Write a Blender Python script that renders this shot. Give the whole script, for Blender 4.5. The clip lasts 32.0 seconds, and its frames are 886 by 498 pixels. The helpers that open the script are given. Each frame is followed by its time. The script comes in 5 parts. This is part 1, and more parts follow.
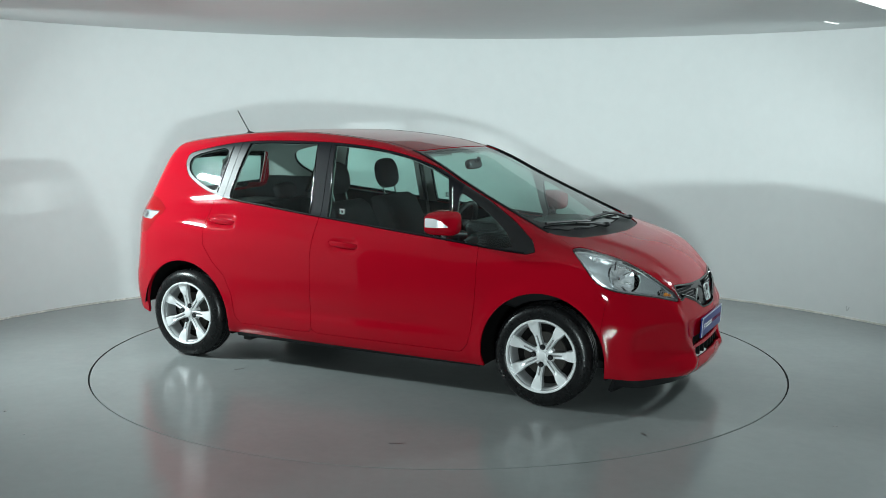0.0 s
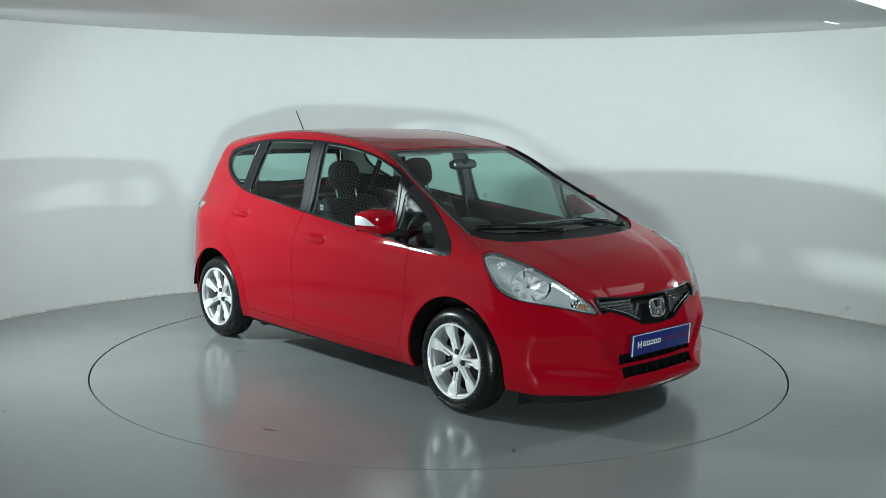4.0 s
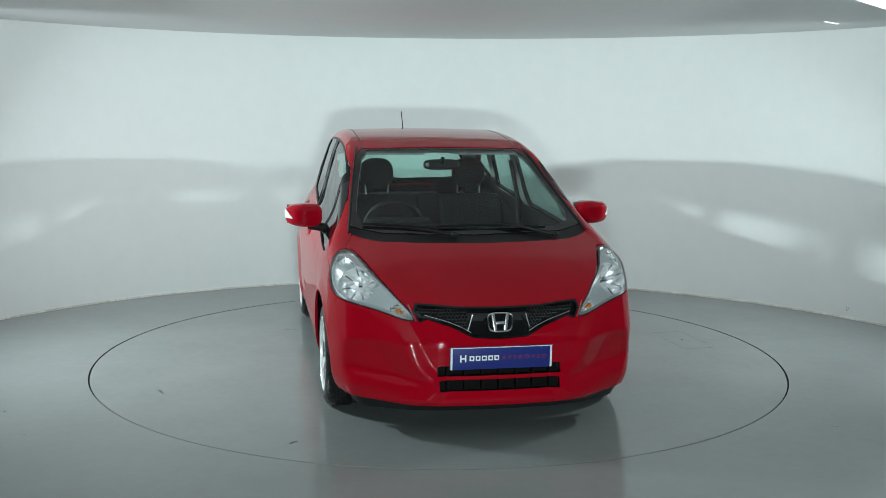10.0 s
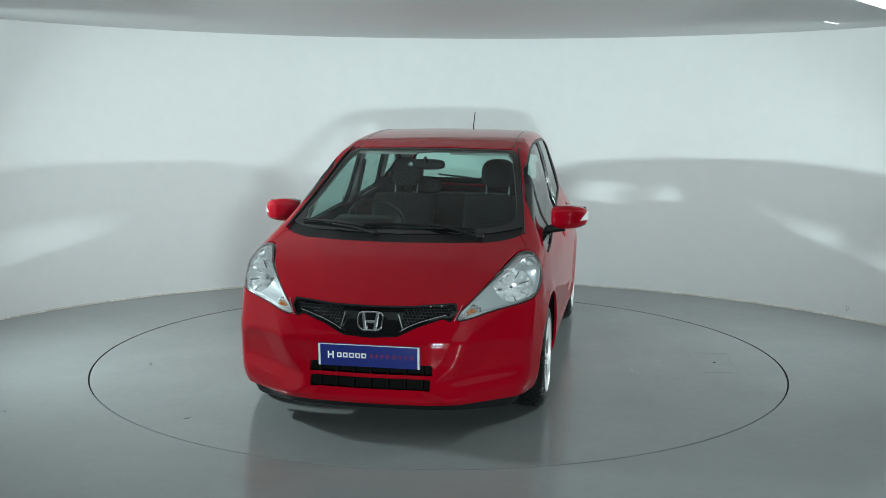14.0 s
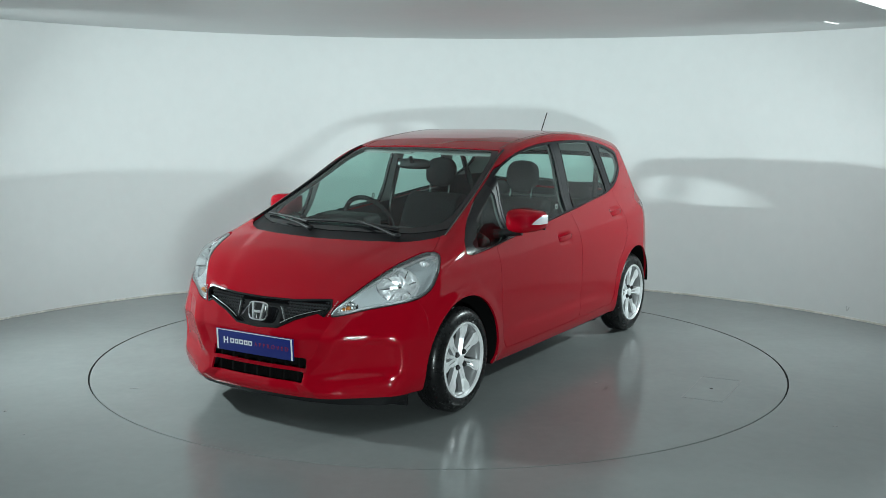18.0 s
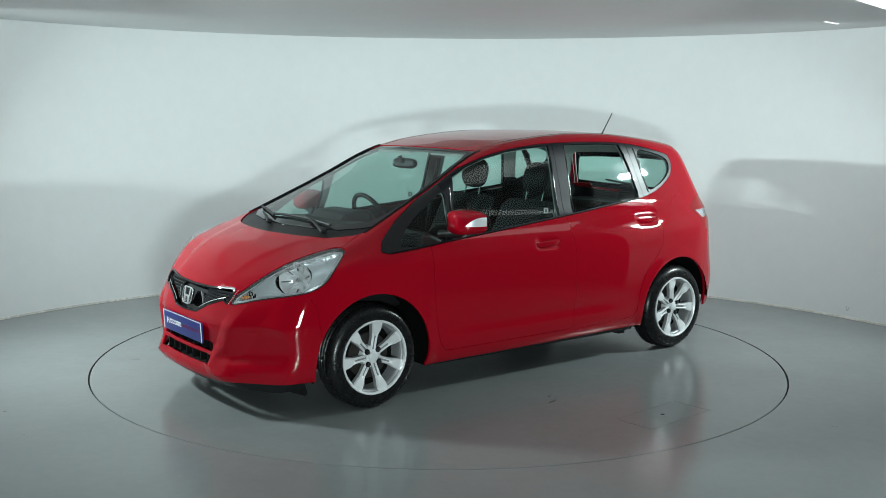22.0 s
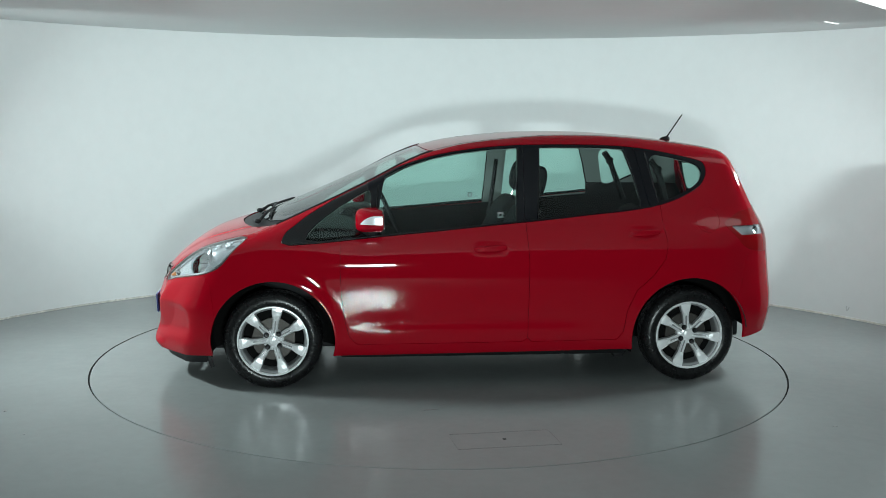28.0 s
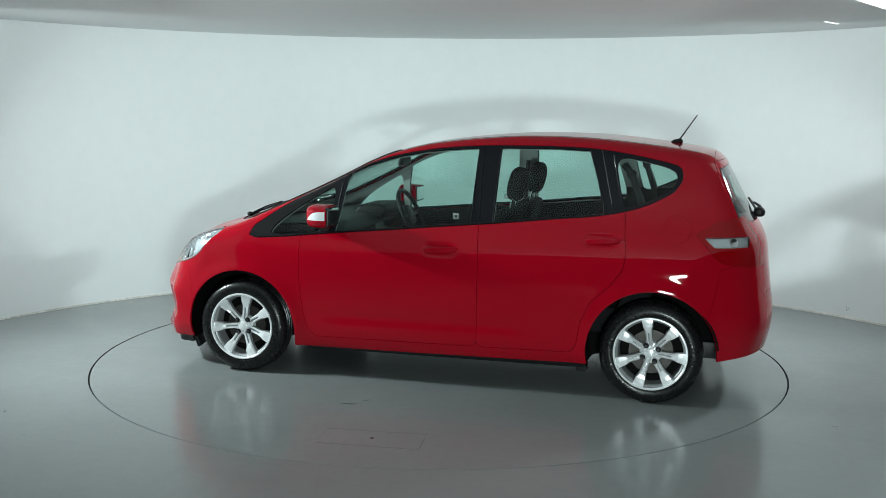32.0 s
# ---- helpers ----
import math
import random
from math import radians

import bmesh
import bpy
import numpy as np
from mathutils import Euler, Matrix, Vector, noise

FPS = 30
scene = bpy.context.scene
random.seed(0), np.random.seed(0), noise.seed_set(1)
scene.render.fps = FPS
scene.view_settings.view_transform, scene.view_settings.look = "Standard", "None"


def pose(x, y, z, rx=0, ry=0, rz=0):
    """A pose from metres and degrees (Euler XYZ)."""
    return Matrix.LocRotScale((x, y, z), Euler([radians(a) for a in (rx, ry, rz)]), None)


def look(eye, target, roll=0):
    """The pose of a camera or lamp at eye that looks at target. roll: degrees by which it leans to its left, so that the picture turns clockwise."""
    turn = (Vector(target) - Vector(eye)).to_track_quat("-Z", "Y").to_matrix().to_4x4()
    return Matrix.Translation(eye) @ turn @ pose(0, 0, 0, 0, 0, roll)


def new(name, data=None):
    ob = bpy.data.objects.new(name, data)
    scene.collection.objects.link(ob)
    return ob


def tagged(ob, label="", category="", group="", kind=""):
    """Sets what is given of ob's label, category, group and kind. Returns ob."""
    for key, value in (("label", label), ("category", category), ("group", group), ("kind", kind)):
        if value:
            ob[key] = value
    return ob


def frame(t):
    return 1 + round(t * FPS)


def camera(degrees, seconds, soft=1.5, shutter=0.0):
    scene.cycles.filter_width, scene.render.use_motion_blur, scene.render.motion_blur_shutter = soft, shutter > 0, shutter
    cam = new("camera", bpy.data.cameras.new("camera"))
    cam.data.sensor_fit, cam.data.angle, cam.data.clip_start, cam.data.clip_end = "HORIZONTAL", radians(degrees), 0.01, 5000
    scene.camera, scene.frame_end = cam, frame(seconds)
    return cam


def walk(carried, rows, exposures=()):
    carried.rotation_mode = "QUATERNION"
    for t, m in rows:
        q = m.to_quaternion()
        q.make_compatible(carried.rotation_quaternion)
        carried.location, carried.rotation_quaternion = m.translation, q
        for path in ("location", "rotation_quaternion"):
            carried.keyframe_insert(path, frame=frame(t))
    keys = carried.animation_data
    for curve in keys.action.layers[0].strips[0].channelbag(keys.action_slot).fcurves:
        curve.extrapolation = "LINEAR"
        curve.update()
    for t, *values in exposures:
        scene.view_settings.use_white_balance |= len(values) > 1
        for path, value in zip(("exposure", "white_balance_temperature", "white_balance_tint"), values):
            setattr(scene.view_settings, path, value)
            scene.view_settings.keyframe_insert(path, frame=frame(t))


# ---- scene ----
# ---- camera: it stands still on its tripod before the turntable ----
FOV = 46.5
EYE, PITCH, PAN, ROLL = (0.0, -6.790, 1.649), -7.829, -0.177, 0.45
cam = camera(FOV, 32.0, 0.6)
STAND = pose(*EYE, 90 + PITCH, 0, PAN) @ pose(0, 0, 0, 0, 0, ROLL)
walk(cam, [(0.0, STAND), (32.0, STAND)])

# turntable: heading of the car's nose and its steady turn
START, RATE = -26.65, -5.277
CAR_X, CAR_Y = 1.053, -0.021

# ---- world and light ----
world = bpy.data.worlds.new("world")
scene.world = world
world.use_nodes = True
world.node_tree.nodes["Background"].inputs[0].default_value = (0.5, 0.55, 0.56, 1)
world.node_tree.nodes["Background"].inputs[1].default_value = 0.02
scene.view_settings.exposure = 0.23
COOL = (0.838, 1.0, 1.003)


def area(name, m, w, h, watts, spread=180, colour=COOL):
    d = bpy.data.lights.new(name, "AREA")
    d.shape, d.size, d.size_y, d.energy, d.color = "RECTANGLE", w, h, watts, colour
    d.spread = radians(spread)
    ob = new(name, d)
    ob.matrix_world = m
    return ob


# ---- materials ----
def mat(name, colour, rough=0.5, metal=0.0, spec=0.5, coat=0.0, emit=0.0):
    m = bpy.data.materials.new(name)
    m.use_nodes = True
    b = m.node_tree.nodes["Principled BSDF"]
    b.inputs["Base Color"].default_value = (*colour, 1)
    b.inputs["Roughness"].default_value = rough
    b.inputs["Metallic"].default_value = metal
    b.inputs["Specular IOR Level"].default_value = spec
    b.inputs["Coat Weight"].default_value = coat
    b.inputs["Coat Roughness"].default_value = 0.02
    if emit:
        b.inputs["Emission Color"].default_value = (*colour, 1)
        b.inputs["Emission Strength"].default_value = emit
    return m


def node(m, kind, **values):
    n = m.node_tree.nodes.new(kind)
    for k, v in values.items():
        n.inputs[k.replace("_", " ")].default_value = v
    return n


def wire(m, a, out, b, inp):
    m.node_tree.links.new(a.outputs[out], b.inputs[inp])


def bsdf(m):
    return m.node_tree.nodes["Principled BSDF"]


def mottled(m, base, scales, amounts, rough=None, bump=0.0, bump_scale=60.0):
    """Colour varied by noise at several scales, with fine relief and uneven gloss."""
    b, tc = bsdf(m), node(m, "ShaderNodeTexCoord")
    last = None
    for s, a in zip(scales, amounts):
        n = node(m, "ShaderNodeTexNoise", Scale=s, Detail=5.0, Roughness=0.6)
        wire(m, tc, "Object", n, "Vector")
        ramp = node(m, "ShaderNodeMapRange")
        ramp.inputs["From Min"].default_value, ramp.inputs["From Max"].default_value = 0.3, 0.7
        ramp.inputs["To Min"].default_value, ramp.inputs["To Max"].default_value = 1 - a, 1 + a
        wire(m, n, "Fac", ramp, "Value")
        mul = m.node_tree.nodes.new("ShaderNodeVectorMath")
        mul.operation = "SCALE"
        if last is None:
            mul.inputs[0].default_value = base
        else:
            wire(m, last, "Vector", mul, 0)
        wire(m, ramp, "Result", mul, "Scale")
        last = mul
    wire(m, last, "Vector", b, "Base Color")
    if rough:
        n = node(m, "ShaderNodeTexNoise", Scale=scales[0] * 2.3, Detail=6.0, Roughness=0.65)
        wire(m, tc, "Object", n, "Vector")
        ramp = node(m, "ShaderNodeMapRange")
        ramp.inputs["From Min"].default_value, ramp.inputs["From Max"].default_value = 0.3, 0.7
        ramp.inputs["To Min"].default_value, ramp.inputs["To Max"].default_value = rough
        wire(m, n, "Fac", ramp, "Value")
        wire(m, ramp, "Result", b, "Roughness")
    if bump:
        n = node(m, "ShaderNodeTexNoise", Scale=bump_scale, Detail=4.0, Roughness=0.6)
        wire(m, tc, "Object", n, "Vector")
        bp = node(m, "ShaderNodeBump", Strength=bump, Distance=0.002)
        wire(m, n, "Fac", bp, "Height")
        wire(m, bp, "Normal", b, "Normal")
    return m


M_WALL = mottled(mat("white_wall_paint", (0.8, 0.8, 0.8), 0.55), (0.80, 0.82, 0.82), (0.6, 9.0), (0.02, 0.012), (0.45, 0.6), 0.12, 45)
M_CEIL = mottled(mat("ceiling_paint", (0.7, 0.7, 0.7), 0.7), (0.74, 0.76, 0.76), (0.8, 12.0), (0.02, 0.01), None, 0.1, 60)
M_FLOOR = mottled(mat("grey_floor_paint", (0.2, 0.2, 0.2), 0.3, spec=0.24), (0.204, 0.217, 0.215), (0.9, 14.0), (0.07, 0.03), (0.15, 0.24), 0.03, 9)
M_TABLE = mottled(mat("grey_turntable_paint", (0.2, 0.2, 0.2), 0.3, spec=0.24), (0.202, 0.215, 0.213), (1.3, 17.0), (0.07, 0.03), (0.13, 0.22), 0.03, 9)
M_GAP = mat("dark_gap", (0.01, 0.01, 0.01), 0.9)
M_SLOT = mat("ceiling_light_diffuser", (0.92, 1.0, 0.98), 0.6, emit=1.2)
M_SCUFF = mat("dark_scuff", (0.055, 0.052, 0.052), 0.4)
M_MARK = mat("grey_pencil", (0.30, 0.30, 0.30), 0.6)
M_JOINT = mat("grey_joint", (0.08, 0.084, 0.084), 0.4)
M_FOOT = mottled(mat("worn_sealant", (0.6, 0.58, 0.54), 0.7), (0.55, 0.53, 0.49), (6.0, 40.0), (0.25, 0.3))
M_LAMP = mat("softbox_cloth", (0.92, 1.0, 0.99), 0.6, emit=6.0)
M_BACK = mottled(mat("mid_grey_paint", (0.3, 0.3, 0.3), 0.7), (0.11, 0.115, 0.118), (0.7, 8.0), (0.1, 0.05))
M_DARK = mat("dark_studio", (0.05, 0.05, 0.055), 0.8)

M_RED = mat("red_car_paint", (0.305, 0.0019, 0.0100), 0.35, spec=0.0, coat=0.8)
bsdf(M_RED).inputs["Coat IOR"].default_value = 1.43
bsdf(M_RED).inputs["Coat Roughness"].default_value = 0.03
M_BLACK = mat("black_trim", (0.010, 0.010, 0.011), 0.45, spec=0.22)
M_GLOSSBLACK = mat("gloss_black_trim", (0.008, 0.008, 0.009), 0.08)
M_TRIM = mottled(mat("grey_cabin_trim", (0.3, 0.3, 0.29), 0.7), (0.30, 0.31, 0.30), (30.0, 200.0), (0.03, 0.05))
M_RUBBER = mottled(mat("tyre_rubber", (0.015, 0.015, 0.015), 0.5, spec=0.3), (0.007, 0.007, 0.0075), (12.0, 120.0), (0.25, 0.15), (0.22, 0.36))
M_ALLOY = mat("silver_alloy", (0.86, 0.87, 0.88), 0.28, 0.32)
M_ALLOY_DK = mat("grey_alloy_paint", (0.30, 0.305, 0.31), 0.38, 0.4)
M_CHROME = mat("chrome", (0.9, 0.9, 0.9), 0.06, 1.0)
M_WHITE = mat("white_print", (0.85, 0.85, 0.85), 0.4)
M_BLUE = mat("blue_plate", (0.012, 0.022, 0.16), 0.3)
M_REDPRINT = mat("red_print", (0.24, 0.012, 0.03), 0.4)
M_PLATE = mat("plate_edge", (0.7, 0.72, 0.72), 0.35)
M_AMBER = mat("amber_lens", (0.50, 0.17, 0.03), 0.12)
M_VOID = mat("deep_black_plastic", (0.004, 0.004, 0.004), 0.8, spec=0.1)
M_FRAME = mat("satin_black_frame", (0.006, 0.0065, 0.009), 0.36, spec=0.20)
M_SATIN = mat("satin_silver", (0.78, 0.79, 0.80), 0.22, 0.9)
M_MESH = mat("dark_grille_mesh", (0.10, 0.10, 0.105), 0.25, 0.6)
M_LAMPSILVER = mat("lamp_silver", (0.62, 0.66, 0.68), 0.18, 0.62)
M_LAMPDARK = mat("lamp_edge", (0.03, 0.03, 0.032), 0.3)
M_BOWL = mat("reflector_chrome", (0.95, 0.96, 0.97), 0.20, 0.65)
M_REPEATER = mat("repeater_silver", (0.84, 0.87, 0.89), 0.30, 0.3)
M_NUT = mat("dark_nut", (0.08, 0.08, 0.085), 0.3, 0.9)
M_DISC = mat("brake_steel", (0.07, 0.065, 0.06), 0.5, 0.8)
M_SCREEN = mat("grey_display", (0.35, 0.38, 0.37), 0.2)
M_TAILRED = mat("tail_red_lens", (0.23, 0.0015, 0.004), 0.3, spec=0.0, coat=1.0)
M_FABRIC = mottled(mat("dark_seat_cloth", (0.03, 0.03, 0.032), 0.9, spec=0.12), (0.010, 0.010, 0.011), (20.0, 90.0), (0.12, 0.06))
M_PLASTIC = mat("dark_cabin_plastic", (0.009, 0.009, 0.010), 0.5, spec=0.2)


def glass(name, tint, rough=0.0):
    """Thin tinted pane: clear with the mirror sheen of glass."""
    m = bpy.data.materials.new(name)
    m.use_nodes = True
    t = m.node_tree
    t.nodes.clear()
    out, mix = t.nodes.new("ShaderNodeOutputMaterial"), t.nodes.new("ShaderNodeMixShader")
    tr, gl, fr = t.nodes.new("ShaderNodeBsdfTransparent"), t.nodes.new("ShaderNodeBsdfGlossy"), t.nodes.new("ShaderNodeLayerWeight")
    tr.inputs[0].default_value = (*tint, 1)
    gl.inputs["Roughness"].default_value = rough
    fr.inputs["Blend"].default_value = 0.5
    power, scale = t.nodes.new("ShaderNodeMath"), t.nodes.new("ShaderNodeMapRange")
    power.operation, power.inputs[1].default_value = "POWER", 5.0
    scale.inputs["To Min"].default_value, scale.inputs["To Max"].default_value = 0.045, 1.0
    t.links.new(fr.outputs["Facing"], power.inputs[0])
    t.links.new(power.outputs[0], scale.inputs["Value"])
    t.links.new(scale.outputs[0], mix.inputs[0])
    t.links.new(tr.outputs[0], mix.inputs[1])
    t.links.new(gl.outputs[0], mix.inputs[2])
    t.links.new(mix.outputs[0], out.inputs[0])
    return m


M_GLASS = glass("green_tinted_glass", (0.64, 0.84, 0.79), 0.03)
M_LENS = glass("clear_lamp_lens", (0.95, 0.97, 0.98))


# ---- mesh helpers ----
def part(name, data, material, parent, label=""):
    """Links a bmesh or mesh as one mesh object under a thing or a part."""
    if isinstance(data, bmesh.types.BMesh):
        me = bpy.data.meshes.new(name)
        data.to_mesh(me)
        data.free()
    else:
        me = data
    if material is not None and not me.materials:
        me.materials.append(material)
    ob = new(name, me)
    ob.parent = parent
    return tagged(ob, label)


def smooth(bm, angle=35):
    for f in bm.faces:
        f.smooth = True
    for e in bm.edges:
        if len(e.link_faces) == 2 and e.calc_face_angle(0) > radians(angle):
            e.smooth = False
    return bm


def box(x0, x1, y0, y1, z0, z1, bevel=0.0, segments=2):
    bm = bmesh.new()
    bmesh.ops.create_cube(bm, size=1)
    bmesh.ops.transform(bm, verts=bm.verts, matrix=Matrix.Translation(((x0 + x1) / 2, (y0 + y1) / 2, (z0 + z1) / 2)) @ Matrix.Diagonal((x1 - x0, y1 - y0, z1 - z0, 1)))
    if bevel:
        bmesh.ops.bevel(bm, geom=bm.edges[:], offset=bevel, segments=segments, profile=0.7, affect="EDGES")
    return smooth(bm)


def moved(bm, m):
    bmesh.ops.transform(bm, verts=bm.verts, matrix=m)
    return bm


def merged(*bms):
    out = bmesh.new()
    for b in bms:
        me = bpy.data.meshes.new("tmp")
        b.to_mesh(me)
        b.free()
        out.from_mesh(me)
        bpy.data.meshes.remove(me)
    return out


def spun(profile, n=64, axis="Z", closed=False):
    """Surface of revolution of (radius, height) pairs."""
    bm = bmesh.new()
    rings = []
    for r, h in profile:
        rings.append([bm.verts.new((r * math.cos(2 * math.pi * i / n), r * math.sin(2 * math.pi * i / n), h)) for i in range(n)])
    pairs = list(zip(rings, rings[1:])) + ([(rings[-1], rings[0])] if closed else [])
    for a, b in pairs:
        for i in range(n):
            j = (i + 1) % n
            bm.faces.new((a[i], a[j], b[j], b[i]))
    if not closed:
        for ring, (r, h) in ((rings[0], profile[0]), (rings[-1], profile[-1])):
            if r < 0.02:
                bmesh.ops.contextual_create(bm, geom=ring)
    bmesh.ops.recalc_face_normals(bm, faces=bm.faces)
    return smooth(bm)


def tube(points, r, n=10, caps=True):
    """A round bar through points."""
    bm = bmesh.new()
    pts = [Vector(p) for p in points]
    rings = []
    up = Vector((0, 0, 1))
    for i, p in enumerate(pts):
        d = (pts[min(i + 1, len(pts) - 1)] - pts[max(i - 1, 0)]).normalized()
        a = d.cross(up if abs(d.z) < 0.95 else Vector((1, 0, 0))).normalized()
        b = d.cross(a)
        rr = r[i] if isinstance(r, (list, tuple)) else r
        rings.append([bm.verts.new(p + (a * math.cos(2 * math.pi * k / n) + b * math.sin(2 * math.pi * k / n)) * rr) for k in range(n)])
    for s, e in zip(rings, rings[1:]):
        for k in range(n):
            bm.faces.new((s[k], s[(k + 1) % n], e[(k + 1) % n], e[k]))
    if caps:
        bm.faces.new(rings[0])
        bm.faces.new(rings[-1])
    bmesh.ops.recalc_face_normals(bm, faces=bm.faces)
    return smooth(bm, 50)


# ---- the studio ----
WALL_X, WALL_Y, WALL_R, CEIL_Z, TABLE_R = 0.036, -0.997, 3.96, 2.28, 2.24
WALL_A0, WALL_A1 = 10, 205


def disc(r, z, thick, n=160, hole=0.0):
    prof = [(hole, z), (r, z), (r, z - thick), (hole, z - thick)] if hole else [(0.001, z), (r - 0.003, z), (r, z - 0.003), (r, z - thick), (0.001, z - thick)]
    return spun(prof, n, closed=bool(hole))


def build_studio():
    # fixed floor with a round pit for the turntable
    bm = bmesh.new()
    n = 160
    inner = [bm.verts.new((TABLE_R * math.cos(2 * math.pi * i / n), TABLE_R * math.sin(2 * math.pi * i / n), 0)) for i in range(n)]
    rim = [bm.verts.new((v.co.x, v.co.y, -0.06)) for v in inner]
    outer = []
    for i in range(n):
        a = 2 * math.pi * i / n
        c, s = math.cos(a), math.sin(a)
        k = min(7.0 / max(abs(c), 1e-6), (7.0 if s > 0 else 11.0) / max(abs(s), 1e-6))
        outer.append(bm.verts.new((k * c, k * s, 0)))
    for i in range(n):
        j = (i + 1) % n
        bm.faces.new((inner[i], outer[i], outer[j], inner[j]))
        bm.faces.new((inner[j], rim[j], rim[i], inner[i])).material_index = 1
    bm.faces.new(rim).material_index = 1
    floor = part("floor", bm, M_FLOOR, None)
    floor.data.materials.append(M_GAP)
    tagged(floor, "glossy grey painted concrete studio floor around the turntable", "floor", kind="structure")

    # curved white wall, open towards the camera
    bm = bmesh.new()
    rows, segs, a0, a1, thick = [], 120, WALL_A0, WALL_A1, 0.12
    for i in range(segs + 1):
        a = radians(a0 + (a1 - a0) * i / segs)
        row = []
        for r, z in ((WALL_R, 0.0), (WALL_R, CEIL_Z), (WALL_R + thick, CEIL_Z), (WALL_R + thick, 0.0)):
            row.append(bm.verts.new((WALL_X + r * math.cos(a), WALL_Y + r * math.sin(a), z)))
        rows.append(row)
    for p, q in zip(rows, rows[1:]):
        for k in range(4):
            bm.faces.new((p[k], q[k], q[(k + 1) % 4], p[(k + 1) % 4]))
    bm.faces.new(rows[0])
    bm.faces.new(rows[-1])
    bmesh.ops.recalc_face_normals(bm, faces=bm.faces)
    wall = part("wall_curved", smooth(bm), M_WALL, None)
    tagged(wall, "smooth curved white cyclorama wall behind the turntable", "wall", kind="structure")

    # room behind the camera
    for name, b in (("wall_back", box(-7, 7, -11.1, -11, 0, 3.6)), ("wall_west", box(-7.1, -7, -11, 7, 0, 3.6)), ("wall_east", box(7, 7.1, -11, 7, 0, 3.6)), ("wall_north", box(-7, 7, 7, 7.1, 0, 3.6))):
        tagged(part(name, b, M_BACK, None), "plain grey studio wall", "wall", kind="structure")
    ceil = part("ceiling", box(-7, 7, -4.6, 7, CEIL_Z, CEIL_Z + 0.1), M_CEIL, None)
    tagged(ceil, "low flat grey-white ceiling over the turntable", "ceiling", kind="structure")
    ceil2 = part("ceiling_high", box(-7, 7, -11, -4.6, 3.5, 3.6), M_BACK, None)
    tagged(ceil2, "plain high ceiling of the studio", "ceiling", kind="structure")

    # sealant line at the foot of the wall, pencil mark and floor chips
    bm = bmesh.new()
    rows = []
    for i in range(121):
        a = radians(WALL_A0 + (WALL_A1 - WALL_A0) * i / 120)
        rows.append([bm.verts.new((WALL_X + r * math.cos(a), WALL_Y + r * math.sin(a), z)) for r, z in ((WALL_R, 0.013), (WALL_R - 0.006, 0.011), (WALL_R - 0.008, 0.0))])
    for p, q in zip(rows, rows[1:]):
        for k in range(2):
            bm.faces.new((p[k], p[k + 1], q[k + 1], q[k]))
    tagged(part("baseboard", smooth(bm), M_FOOT, None), "pale worn sealant line along the foot of the wall", "trim", kind="structure")
    mark = new("wall_mark")
    a = math.atan2(1.300 - WALL_Y, 3.261 - WALL_X)
    mark.matrix_world = pose(WALL_X + (WALL_R - 0.001) * math.cos(a), WALL_Y + (WALL_R - 0.001) * math.sin(a), 0.078, 0, 0, math.degrees(a) + 180)
    tagged(mark, "small grey triangular outline mark on the wall", "wall mark")
    tri = [(0.0, -0.015, 0.018), (0.0, 0.016, 0.015), (0.0, -0.004, -0.018)]
    for p, q in zip(tri, tri[1:] + tri[:1]):
        part("mark_line", tube([p, q], 0.0012, 6), M_MARK, mark)
    rng = random.Random(3)
    for x, y, r in ((-2.35, -1.37, 0.016), (-2.09, -1.76, 0.012), (2.09, -1.54, 0.014)):
        bm = bmesh.new()
        ring = [bm.verts.new((r * rng.uniform(0.6, 1.2) * math.cos(2 * math.pi * k / 11), 0.6 * r * rng.uniform(0.6, 1.2) * math.sin(2 * math.pi * k / 11), 0.0)) for k in range(11)]
        ext = bmesh.ops.extrude_face_region(bm, geom=[bm.faces.new(ring)])
        bmesh.ops.translate(bm, verts=[g for g in ext["geom"] if isinstance(g, bmesh.types.BMVert)], vec=(0, 0, 0.0006))
        bmesh.ops.recalc_face_normals(bm, faces=bm.faces)
        part("chip", moved(bm, pose(x, y, 0.0002, 0, 0, rng.uniform(0, 180))), M_SCUFF, floor, "dark chip in the floor paint")
    slot = new("slot_light")
    slot.matrix_world = pose(2.832, 0.847, CEIL_Z, 0, 0, 50)
    tagged(slot, "thin bright light slot in the ceiling", "ceiling light")
    part("slot_glow", box(-0.135, 0.135, -0.008, 0.008, -0.004, 0.0), M_SLOT, slot)
    panel = new("ceiling_panel")
    panel.matrix_world = pose(2.516, -0.588, CEIL_Z, 0, 0, 53)
    tagged(panel, "bright white light panel set in the ceiling", "ceiling light")
    part("panel_frame", box(-0.62, 0.62, -0.52, 0.0, -0.012, 0.0, 0.003), M_WHITE, panel)
    part("panel_glow", box(-0.60, 0.60, -0.50, -0.012, -0.016, -0.012), M_SLOT, panel)


def build_turntable():
    table = new("turntable")
    tagged(table, "round grey painted turntable flush with the floor", "turntable")
    part("deck", disc(TABLE_R - 0.009, 0.0, 0.05), M_TABLE, table)
    return table


